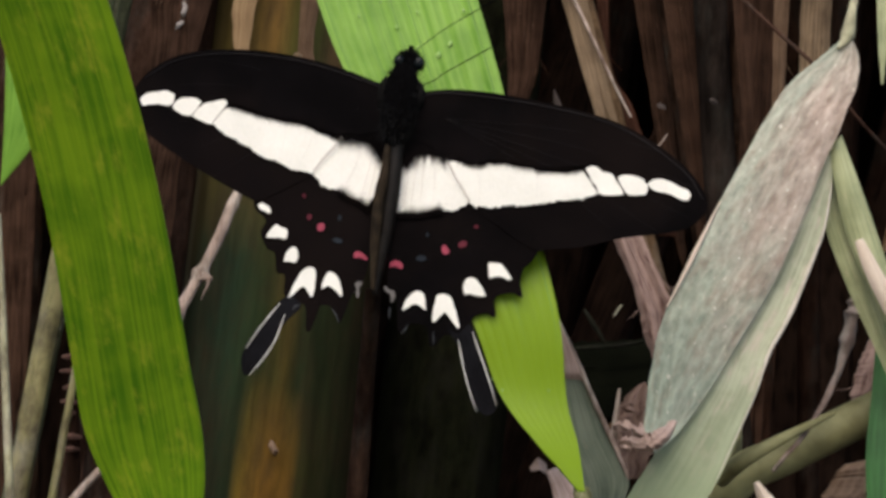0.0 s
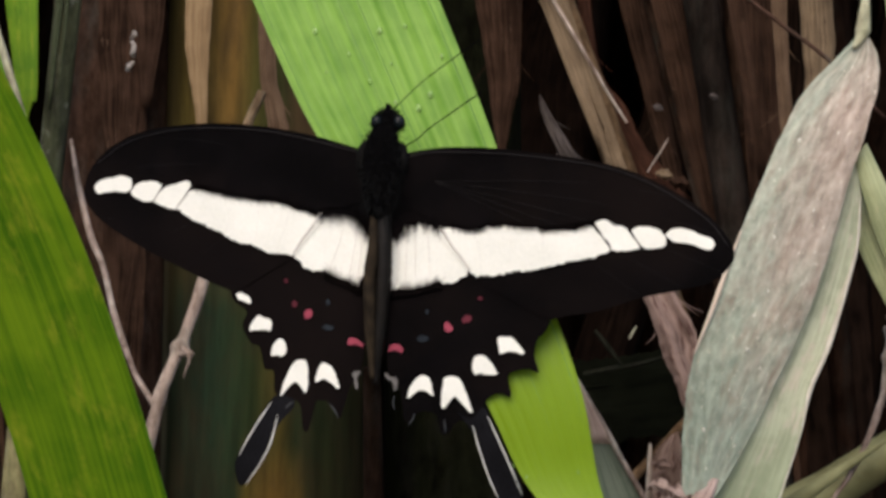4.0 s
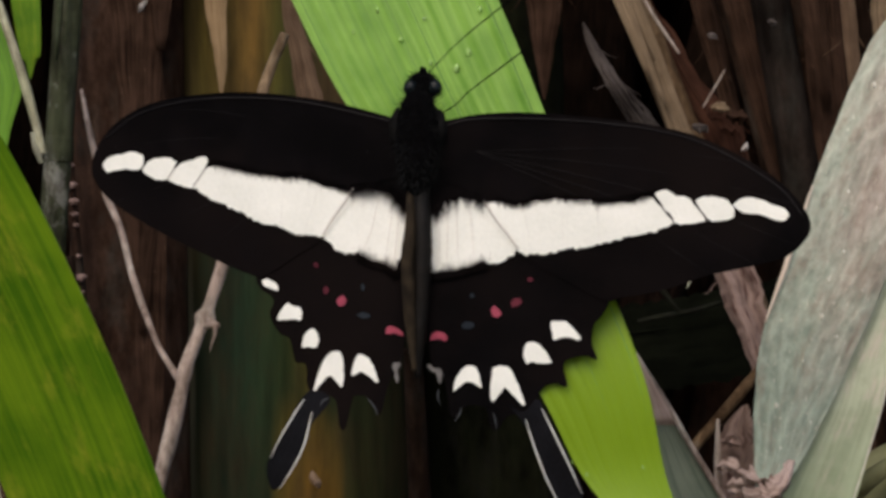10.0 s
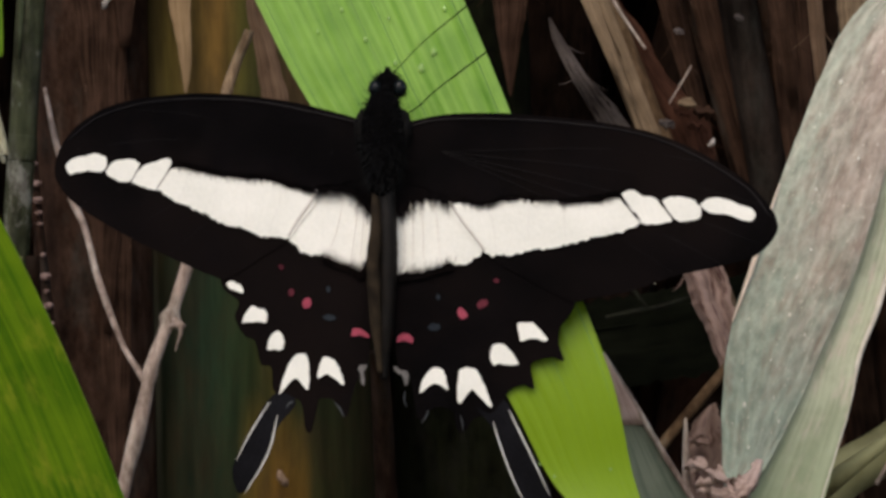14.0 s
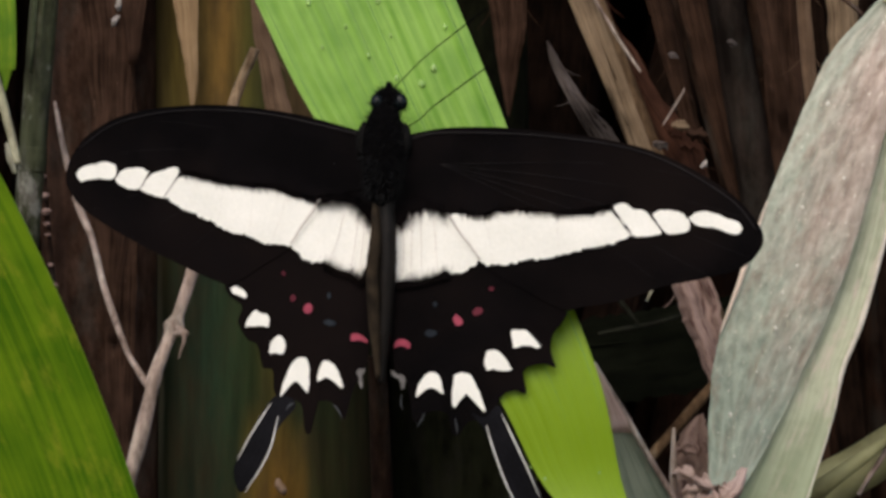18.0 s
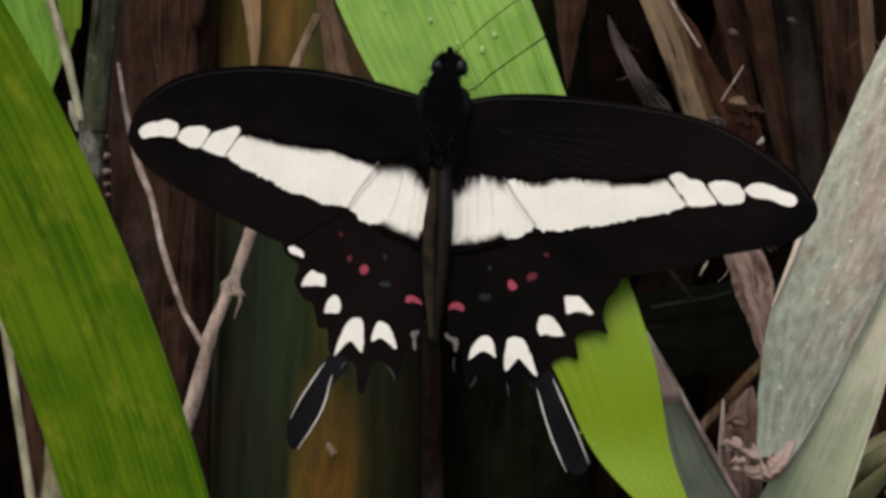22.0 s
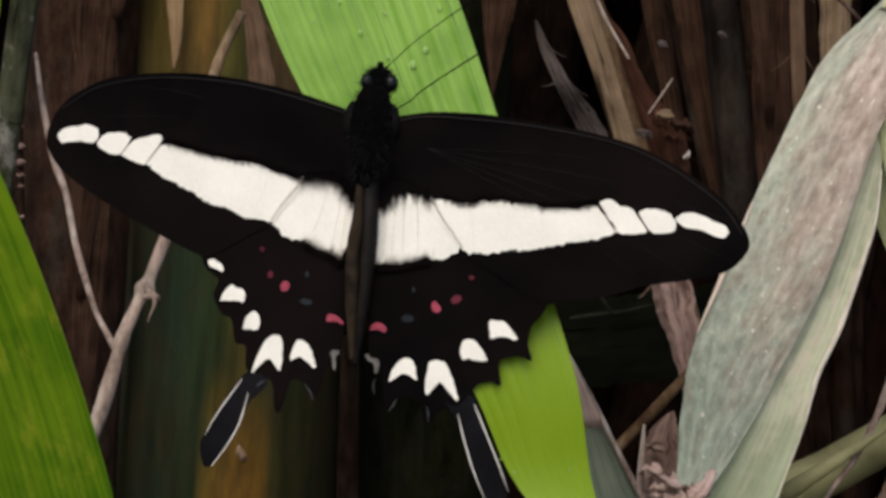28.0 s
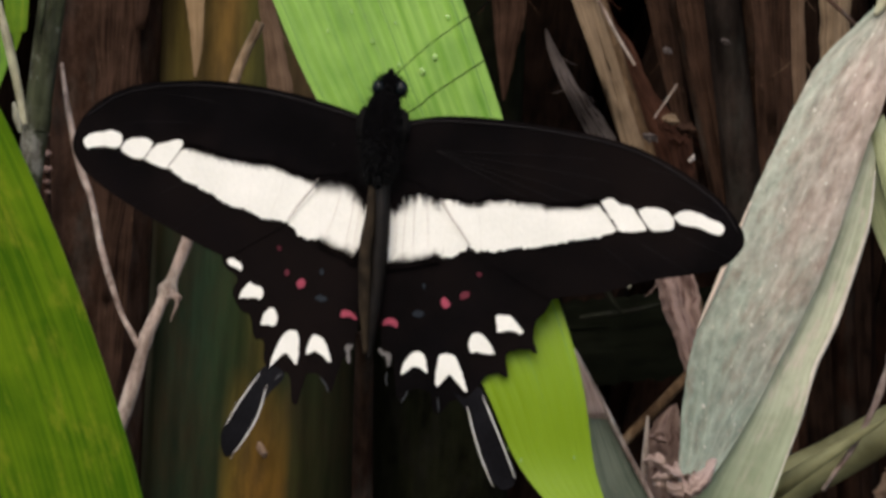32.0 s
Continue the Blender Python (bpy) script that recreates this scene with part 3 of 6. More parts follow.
# ---- culms and stalks that can be told apart ----
def culm(name, low, high, r0, r1, mat, label, category="cane", nodes=(), sides=24, wobble=0.02, seed=0, ground=True, group="", bend=0.0015, peel=0, peel_mat=None):
    """A round stem through two places, from the earth up; nodes: heights of the rings on it."""
    low, high = Vector(low), Vector(high)
    way = (high - low).normalized()
    if ground:
        low = low - way * ((low.z + 0.03) / way.z)
        high = high + way * max(0.0, (1.25 - high.z) / way.z)
    ob = thing(name, low, label, category, group)
    side = way.cross(Vector((0, 1, 0)))
    pts = [low.lerp(high, k / 8) + side * bend * math.sin(k * 1.7 + seed) for k in range(9)]
    part("culm", tube(pts, [r0, r1], 120, sides, wobble, seed, low), mat, ob)
    rng = random.Random(seed * 7 + 1)
    for p in range(peel):
        z0 = rng.uniform(0.52, 0.64)
        off, wide = rng.uniform(-0.7, 0.5) * r0, rng.uniform(0.25, 0.6) * r0
        rows = []
        for s in range(5):
            c = low + way * ((z0 + 0.035 * s * rng.uniform(0.8, 1.1) - low.z) / way.z)
            w = wide * (0.15, 0.8, 1.0, 0.7, 0.1)[s]
            lift = Vector((0, -(r0 * 1.04 + 0.0012 * abs(s - 2) * rng.random()), 0))
            rows.append((c + side * (off - w) + lift, c + side * (off + w) + lift))
        part("sheath", blade(rows, low, bulge=0.12, ragged=0.1, wave=0.1, n=40, across=8, seed=seed + p), peel_mat or mat, ob)
    for z in nodes:
        k = (z - low.z) / (high.z - low.z)
        c, r = low.lerp(high, k) + side * bend * math.sin(k * 8 * 1.7 + seed), r0 + (r1 - r0) * k
        part("node", tube([c - way * 0.002, c, c + way * 0.002], [r * 0.98, r * 1.06, r * 0.98], 12, sides, 0.0, 0, low), mat, ob)
    return ob


def leaf(name, rows, mat, label, rib=None, category="leaf", group="", veins=0, vein_mat=None, vein_size=0.00013, stem=None, stem_mat=None, **more):
    """A blade as one thing, with its veins, midrib and stem as parts."""
    base = Vector(rows[-1][0]).lerp(Vector(rows[-1][1]), 0.5)
    ob = thing(name, base, label, category, group)
    part("blade", blade(rows, base, **more), mat, ob)
    lift = Vector((0, -1, 0))
    bulge = more.get("bulge", 0.0)
    for v in range(veins):
        k = (v + 0.5 + 0.16 * math.sin(v * 2.3 + veins)) / veins
        pts = []
        for a, b in rows:
            a, b = Vector(a), Vector(b)
            pts.append(a.lerp(b, k) + lift * (bulge * 4 * k * (1 - k) * (b - a).length - more.get("ridge", 0.0) * min(1, (b - a).length / 0.022) ** 2 - vein_size * 0.55))
        part("vein", tube(pts, [vein_size, vein_size * 0.9, vein_size * 0.4, vein_size * 0.2], 70, 6, 0.0, 0, base), vein_mat, ob)
    if group == "dead leaves":
        rib = rib or (mat, 0.00022, 0.42)
        rng = random.Random(int(abs(base.x) * 1e5))
        for f in range(3):
            a, b = rows[rng.randrange(len(rows) - 1)]
            p = Vector(a if f % 2 else b)
            out = (p - Vector(a).lerp(Vector(b), 0.5)).normalized()
            run = Vector(rows[-1][0]) - Vector(rows[0][0])
            way = (out * rng.uniform(0.4, 1.0) + run.normalized() * rng.uniform(0.3, 1.2)).normalized() * rng.uniform(0.002, 0.005)
            fibre = [p, p + way * 0.5 + Vector((0, -0.0004, 0)), p + way + Vector((0, -0.0006, 0.0004))]
            part("fibre", tube(fibre, [0.00010, 0.00007, 0.00003], 16, 5, 0.1, f, base), mat, ob)
    if rib:
        mat2, r, k = rib
        pts = [Vector(a).lerp(Vector(b), k) + lift * (0.0002 + bulge * 4 * k * (1 - k) * (Vector(b) - Vector(a)).length) for a, b in rows]
        part("midrib", tube(pts, [r * 0.5, r], 60, 8, 0.0, 0, base), mat2, ob)
    if stem:
        pts, radii = stem
        part("stem", tube(pts, radii, 60, 10, 0.03, 3, base), stem_mat or mat, ob)
    return ob


def twig(name, pts, radii, mat, label, knots=(), seed=0, category="twig", branches=(), wobble=0.06):
    ob = thing(name, pts[0], label, category)
    part("stem", tube(pts, radii, 90, 10, wobble, seed, pts[0], knots), mat, ob)
    for b_pts, b_radii in branches:
        part("branch", tube(b_pts, b_radii, 60, 8, 0.08, seed + 1, pts[0]), mat, ob)
    return ob


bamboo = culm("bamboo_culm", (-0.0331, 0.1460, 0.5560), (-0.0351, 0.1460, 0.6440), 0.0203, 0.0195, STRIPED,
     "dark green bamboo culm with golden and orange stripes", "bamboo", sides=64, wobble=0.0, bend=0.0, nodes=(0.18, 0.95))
peeling = [((-0.0496, 0.1240, 0.6883), (-0.0435, 0.1240, 0.6884)), ((-0.0484, 0.1235, 0.6569), (-0.0435, 0.1235, 0.6569)), ((-0.0477, 0.1230, 0.6450), (-0.0437, 0.1230, 0.6451)), ((-0.0464, 0.1230, 0.6382), (-0.0437, 0.1230, 0.6382)), ((-0.0455, 0.1240, 0.6324), (-0.0438, 0.1240, 0.6325)), ((-0.0450, 0.1250, 0.6281), (-0.0446, 0.1250, 0.6281))]
part("peeling_strip", blade(peeling, bamboo.location, bulge=0.1, ragged=0.05, wave=0.05, n=60, across=10, seed=31), PEEL, bamboo, "pale tan peeling strip of sheath")
# culm added to lift the black gap behind the body, painted as if shaded
culm("gap_fill_culm", (0.0030, 0.1800, 0.5560), (0.0010, 0.1800, 0.6440), 0.0140, 0.0135, GAPCULM,
     "near-black green culm added to fill the dark gap", "bamboo", sides=40, wobble=0.01, bend=0.0, nodes=(0.2, 0.98))
culm("sheathed_culm", (-0.0604, 0.1380, 0.5556), (-0.0620, 0.1380, 0.6444), 0.0101, 0.0103, BROADSHEATH,
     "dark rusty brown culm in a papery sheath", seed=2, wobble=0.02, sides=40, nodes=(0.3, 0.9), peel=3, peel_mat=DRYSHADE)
side_cane = culm("grey_culm", (-0.0729, 0.1000, 0.5489), (-0.0676, 0.1000, 0.6376), 0.0022, 0.0023, GREYCANE,
     "grey-green cane with pale waxy bloom", seed=3, wobble=0.13, nodes=(0.618,), peel=2, peel_mat=MOSSY)
part("lower_internode", tube([(-0.0760, 0.1000, 0.4940), (-0.0729, 0.0998, 0.5489), (-0.0710, 0.0997, 0.5830), (-0.0699, 0.0998, 0.6010)], [0.0023, 0.00225, 0.0023, 0.0024], 80, 20, 0.04, 7, side_cane.location), OLIVESTEM, side_cane, "olive lower internode")
# dead stalks leaning over one another behind the wings
culm("dry_stalk", (0.0413, 0.1150, 0.5942), (0.0216, 0.1150, 0.6452), 0.0028, 0.0024, TAN, "pale tan dead cane stalk leaning among others", group="dead stalks", seed=4, wobble=0.04, peel=6, peel_mat=TANLEAF)
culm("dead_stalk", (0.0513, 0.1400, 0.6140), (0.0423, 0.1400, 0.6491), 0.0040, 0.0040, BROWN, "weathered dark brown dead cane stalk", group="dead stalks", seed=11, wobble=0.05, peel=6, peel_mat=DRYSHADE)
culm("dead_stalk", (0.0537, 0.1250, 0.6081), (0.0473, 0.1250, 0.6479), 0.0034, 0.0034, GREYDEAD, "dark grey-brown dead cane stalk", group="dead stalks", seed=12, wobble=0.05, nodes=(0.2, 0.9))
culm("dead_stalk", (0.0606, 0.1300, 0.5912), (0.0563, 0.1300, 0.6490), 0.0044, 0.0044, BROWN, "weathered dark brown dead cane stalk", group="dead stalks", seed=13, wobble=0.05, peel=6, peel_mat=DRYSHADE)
# the next three stalks get the near-black brown, painting shade into the gap
culm("dead_stalk", (0.0630, 0.1200, 0.6172), (0.0606, 0.1200, 0.6483), 0.0008, 0.0008, SHADEBROWN, "thin dark dead cane stalk", group="dead stalks", seed=14, wobble=0.08, nodes=(0.25, 0.9))
culm("dead_stalk", (0.0710, 0.1350, 0.6182), (0.0674, 0.1350, 0.6503), 0.0023, 0.0023, SHADEBROWN, "dark reddish dead cane stalk", group="dead stalks", seed=15, wobble=0.05, nodes=(0.25, 0.9))
culm("dead_stalk", (0.0963, 0.1200, 0.6030), (0.0892, 0.1200, 0.6647), 0.0031, 0.0031, SHADEBROWN, "weathered dark brown dead cane stalk", group="dead stalks", seed=17, wobble=0.05, peel=6, peel_mat=DRYSHADE)
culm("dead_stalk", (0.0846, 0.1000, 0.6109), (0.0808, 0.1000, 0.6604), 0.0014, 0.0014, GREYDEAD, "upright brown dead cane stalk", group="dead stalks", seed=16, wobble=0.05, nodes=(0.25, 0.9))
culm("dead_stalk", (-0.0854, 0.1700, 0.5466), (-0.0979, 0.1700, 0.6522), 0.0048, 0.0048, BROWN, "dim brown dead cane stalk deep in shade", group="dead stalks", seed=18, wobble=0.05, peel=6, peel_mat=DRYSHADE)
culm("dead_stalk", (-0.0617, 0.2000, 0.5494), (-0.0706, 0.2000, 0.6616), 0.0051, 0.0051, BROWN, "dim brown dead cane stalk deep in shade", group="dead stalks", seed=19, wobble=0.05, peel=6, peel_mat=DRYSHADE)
leaning = thing("leaning_cane", ((0.0500, 0.0700, 0.5327)[0], 0.07, -0.03), "thick olive green cane leaning low", "cane")
part("culm", tube([((0.0500, 0.0700, 0.5327)[0], 0.07, -0.03), (0.0510, 0.0700, 0.5239), (0.0493, 0.0650, 0.5555), (0.0528, 0.0600, 0.5672), (0.0608, 0.0600, 0.5727), (0.0734, 0.0600, 0.5809), (0.0869, 0.0600, 0.5896), (0.1091, 0.0600, 0.6033), (0.1437, 0.0600, 0.6225)],
     [0.0037, 0.0035, 0.0032, 0.0027], 160, 28, 0.0, 0, leaning.location), LEANING, leaning)
part("shoot", tube([(0.0489, 0.0500, 0.5667), (0.0519, 0.0460, 0.5702), (0.0583, 0.0460, 0.5749), (0.0663, 0.0500, 0.5799)], [0.0014, 0.0013, 0.0009, 0.0003], 60, 16, 0.0, 0, leaning.location), LEANING, leaning, "thin olive side shoot")

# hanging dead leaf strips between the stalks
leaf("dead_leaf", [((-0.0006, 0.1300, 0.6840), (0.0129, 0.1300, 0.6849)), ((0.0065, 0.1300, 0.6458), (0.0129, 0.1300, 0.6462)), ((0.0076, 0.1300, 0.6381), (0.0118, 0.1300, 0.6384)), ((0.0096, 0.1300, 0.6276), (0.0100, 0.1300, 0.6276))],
     DRYSHADE, "brown dried hanging leaf with shade put into its colour", ragged=0.04, bulge=0.15, group="dead leaves")
leaf("pale_leaf", [((0.0165, 0.1350, 0.6413), (0.0169, 0.1350, 0.6413)), ((0.0174, 0.1350, 0.6372), (0.0198, 0.1350, 0.6364)), ((0.0206, 0.1350, 0.6306), (0.0240, 0.1350, 0.6303)), ((0.0254, 0.1400, 0.6233), (0.0303, 0.1400, 0.6236)), ((0.0298, 0.1400, 0.6156), (0.0338, 0.1400, 0.6159))],
     GREYTIP, "small pale grey dried leaf pointing up", ragged=0.05, bulge=0.1, group="dead leaves")
for k, rows in enumerate((
        [((0.0243, 0.1550, 0.6905), (0.0315, 0.1550, 0.6910)), ((0.0389, 0.1500, 0.6378), (0.0426, 0.1500, 0.6390)), ((0.0442, 0.1500, 0.6199), (0.0467, 0.1500, 0.6200)), ((0.0485, 0.1500, 0.6080), (0.0490, 0.1500, 0.6080))],
        [((0.0403, 0.1250, 0.6858), (0.0441, 0.1250, 0.6861)), ((0.0494, 0.1250, 0.6337), (0.0524, 0.1250, 0.6339)), ((0.0528, 0.1250, 0.6177), (0.0542, 0.1250, 0.6178)), ((0.0547, 0.1250, 0.6101), (0.0551, 0.1250, 0.6102))],
        [((0.0427, 0.1100, 0.6831), (0.0468, 0.1100, 0.6834)), ((0.0522, 0.1100, 0.6357), (0.0545, 0.1100, 0.6358)), ((0.0552, 0.1150, 0.6231), (0.0567, 0.1150, 0.6232)), ((0.0565, 0.1150, 0.6167), (0.0567, 0.1150, 0.6167))])):
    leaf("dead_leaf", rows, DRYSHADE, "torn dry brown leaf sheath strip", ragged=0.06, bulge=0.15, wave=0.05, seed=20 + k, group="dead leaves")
leaf("dead_leaf", [((0.0293, 0.1000, 0.6100), (0.0352, 0.1000, 0.6104)), ((0.0339, 0.1000, 0.6022), (0.0397, 0.1000, 0.6026)), ((0.0361, 0.1000, 0.5968), (0.0426, 0.1000, 0.5976)), ((0.0377, 0.1000, 0.5921), (0.0436, 0.1000, 0.5929)), ((0.0400, 0.1000, 0.5873), (0.0450, 0.1000, 0.5885)), ((0.0425, 0.1000, 0.5802), (0.0461, 0.1000, 0.5805))],
     DRYPINK, "torn pinkish brown leaf sheath strip", ragged=0.06, bulge=0.15, wave=0.3, seed=23, group="dead leaves")
leaf("dead_leaf", [((0.0527, 0.1050, 0.6828), (0.0562, 0.1050, 0.6830)), ((0.0561, 0.1050, 0.6465), (0.0585, 0.1050, 0.6467)), ((0.0570, 0.1050, 0.6356), (0.0594, 0.1050, 0.6358)), ((0.0582, 0.1050, 0.6256), (0.0600, 0.1050, 0.6258)), ((0.0594, 0.1050, 0.6193), (0.0597, 0.1050, 0.6194))],
     DRYDIM, "dull brown dried leaf sheath strip hanging down", ragged=0.06, bulge=0.2, wave=0.05, seed=26, group="dead leaves")
leaf("dead_leaf", [((0.0584, 0.1100, 0.6841), (0.0653, 0.1100, 0.6846)), ((0.0617, 0.1100, 0.6474), (0.0672, 0.1100, 0.6477)), ((0.0626, 0.1100, 0.6363), (0.0674, 0.1100, 0.6367)), ((0.0640, 0.1100, 0.6263), (0.0673, 0.1100, 0.6265)), ((0.0659, 0.1100, 0.6172), (0.0663, 0.1100, 0.6172))],
     TANLEAF, "tan dried leaf sheath strip hanging down", ragged=0.06, bulge=0.2, wave=0.05, seed=27, group="dead leaves")
leaf("dead_leaf", [((0.0199, 0.1180, 0.6737), (0.0222, 0.1180, 0.6738)), ((0.0242, 0.1180, 0.6457), (0.0264, 0.1180, 0.6459)), ((0.0279, 0.1180, 0.6375), (0.0313, 0.1180, 0.6377)), ((0.0315, 0.1180, 0.6293), (0.0354, 0.1180, 0.6300)), ((0.0345, 0.1180, 0.6219), (0.0420, 0.1180, 0.6224)), ((0.0394, 0.1180, 0.6128), (0.0431, 0.1180, 0.6131))],
     RUSTLEAF, "rusty red-brown dried sheath behind a stalk", ragged=0.06, bulge=0.1, wave=0.1, seed=28, group="dead leaves")
# crumbled scraps caught where the stalks cross
for k, (x, z, w, mat, label) in enumerate(((0.0382, 0.6251, 0.0016, TANLEAF, "pale curled rim of a dry leaf scrap"), (0.0372, 0.6236, 0.0014, RUSTLEAF, "rusty crumpled leaf scrap"), (0.0409, 0.6236, 0.0020, DRYSHADE, "brown crumpled leaf scrap"),
                                           (0.0395, 0.6214, 0.0017, RUSTLEAF, "rusty crumpled leaf scrap"), (0.0366, 0.6367, 0.0009, GREYTIP, "small grey flake of dry sheath"), (0.0462, 0.6388, 0.0008, GREYTIP, "small grey flake of dry sheath"), (0.0344, 0.6216, 0.0012, GREYTIP, "pale splintered end of a stalk"))):
    y = 0.1135 - 0.0007 * k
    scrap = [((x - w, y, z - 0.1 * w), (x - w * 0.8, y, z + 0.5 * w)), ((x - 0.3 * w, y - 0.0006, z - 0.6 * w), (x - 0.2 * w, y - 0.0004, z + 0.6 * w)), ((x + 0.5 * w, y - 0.0004, z - 0.5 * w), (x + 0.6 * w, y, z + 0.3 * w)), ((x + w, y, z - 0.7 * w), (x + w, y, z - 0.4 * w))]
    leaf("leaf_scrap", scrap, mat, label, ragged=0.4, wave=0.8, bulge=0.35, n=30, across=14, seed=70 + k, category="leaf scrap")
# dim stems in the gap under the wing, dimmed by their colour to stand for shade
for line in ([(0.0257, 0.13, 0.5899), (0.0296, 0.13, 0.5907), (0.0346, 0.13, 0.5916), (0.04, 0.13, 0.5932)],
             [(0.0275, 0.128, 0.5978), (0.0291, 0.128, 0.5959), (0.0307, 0.128, 0.5939), (0.0325, 0.128, 0.5916)]):
    twig("dim_stem", line, [0.0003, 0.0005, 0.0003], SHADETINTSTEM, "thin grey-green stem with shade put into its colour", seed=83, category="stem")
# dim green leaf behind, crossing below the wing, its shade painted in near-black green
leaf("shade_tint_leaf", [((0.0231, 0.1500, 0.5923), (0.0239, 0.1500, 0.5761)), ((0.0323, 0.1500, 0.5934), (0.0331, 0.1500, 0.5774)), ((0.0425, 0.1500, 0.5953), (0.0432, 0.1500, 0.5791)), ((0.0567, 0.1500, 0.5982), (0.0575, 0.1500, 0.5808))],
     SHADETINTLEAF, "dark green leaf with shade put into its colour", bulge=0.03, ragged=0.05, wave=0.08, veins=2, vein_mat=SHADETINTLEAF, vein_size=0.0003)

# the broad fresh leaf under the butterfly
leaf("broad_leaf", [((-0.0318, 0.0140, 0.6470), (-0.0059, 0.0140, 0.6470)), ((-0.0241, 0.0090, 0.6304), (0.0011, 0.0090, 0.6304)), ((-0.0180, 0.0060, 0.6188), (0.0059, 0.0060, 0.6182)),
                    ((-0.0064, 0.0030, 0.6014), (0.0122, 0.0020, 0.6007)), ((0.0046, -0.0008, 0.5851), (0.0175, -0.0015, 0.5861)), ((0.0103, -0.0020, 0.5742), (0.0200, -0.0020, 0.5745)),
                    ((0.0161, -0.0050, 0.5679), (0.0222, -0.0040, 0.5684)), ((0.0198, -0.0070, 0.5646), (0.0231, -0.0060, 0.5648)), ((0.0229, -0.0080, 0.5616), (0.0238, -0.0080, 0.5617))],
     FRESH, "bright fresh green grass leaf with parallel veins and dew", bulge=0.015, ridges=8, ridge=0.00011, across=96, veins=10, vein_mat=LEAFVEIN, vein_size=0.0002,
     stem=([(0.0233, -0.0070, 0.5619), (0.0241, -0.0060, 0.5595), (0.0254, 0.0000, 0.5518), (0.0262, 0.0060, 0.5367), (0.0265, 0.0200, 0.3998)], [0.0012, 0.0015, 0.002]), stem_mat=GREENCANE)
folded = leaf("folded_leaf", [((0.0179, 0.0240, 0.5883), (0.0185, 0.0240, 0.5876)), ((0.0186, 0.0240, 0.5828), (0.0215, 0.0240, 0.5824)), ((0.0194, 0.0250, 0.5766), (0.0251, 0.0240, 0.5762)), ((0.0210, 0.0260, 0.5696), (0.0288, 0.0240, 0.5699)),
                     ((0.0237, 0.0270, 0.5642), (0.0321, 0.0240, 0.5646)), ((0.0264, 0.0280, 0.5595), (0.0315, 0.0260, 0.5594)), ((0.0283, 0.0280, 0.5525), (0.0303, 0.0270, 0.5526))],
     DARKLEAF, "dull grey-green leaf with a dried tan tip and edge", bulge=-0.05,
     stem=([(0.0292, 0.0270, 0.5541), (0.0295, 0.0280, 0.5409), (0.0298, 0.0300, 0.5174), (0.0298, 0.0400, 0.3886)], [0.0012, 0.0015, 0.002]), stem_mat=GREENCANE)
part("dried_tip", blade([((0.0177, 0.0232, 0.5884), (0.0184, 0.0232, 0.5877)), ((0.0186, 0.0232, 0.5834), (0.0212, 0.0232, 0.5831)), ((0.0190, 0.0236, 0.5799), (0.0231, 0.0232, 0.5800)), ((0.0194, 0.0245, 0.5788), (0.0238, 0.0240, 0.5787))],
     folded.location, ragged=0.05, wave=0.06, seed=33), FLAPPINK, folded, "dried tan pinkish leaf tip")
part("dried_edge", tube([(0.0182, 0.0235, 0.5880), (0.0216, 0.0235, 0.5824), (0.0252, 0.0235, 0.5762), (0.0290, 0.0235, 0.5700), (0.0322, 0.0235, 0.5645)], [0.0002, 0.0004, 0.0004, 0.0002], 60, 10, 0.05, 4, folded.location), TWIG, folded, "dried tan rolled leaf margin")
leaf("dry_sheath", [((0.0187, 0.0060, 0.5640), (0.0201, 0.0060, 0.5648)), ((0.0198, 0.0050, 0.5614), (0.0229, 0.0050, 0.5621)), ((0.0207, 0.0050, 0.5581), (0.0248, 0.0050, 0.5585)), ((0.0232, 0.0080, 0.5473), (0.0268, 0.0080, 0.5473))],
     FLAPPINK, "pinkish dried sheath at the foot of a leaf", ragged=0.06, wave=0.1, bulge=0.15, seed=35, category="leaf sheath")
leaf("pale_scrap", [((0.0162, 0.0070, 0.5643), (0.0166, 0.0070, 0.5637)), ((0.0172, 0.0060, 0.5658), (0.0178, 0.0060, 0.5641)), ((0.0187, 0.0070, 0.5651), (0.0190, 0.0070, 0.5637))],
     FLAPPINK, "small pale pinkish dry scrap", ragged=0.1, wave=0.3, seed=36, category="leaf scrap")

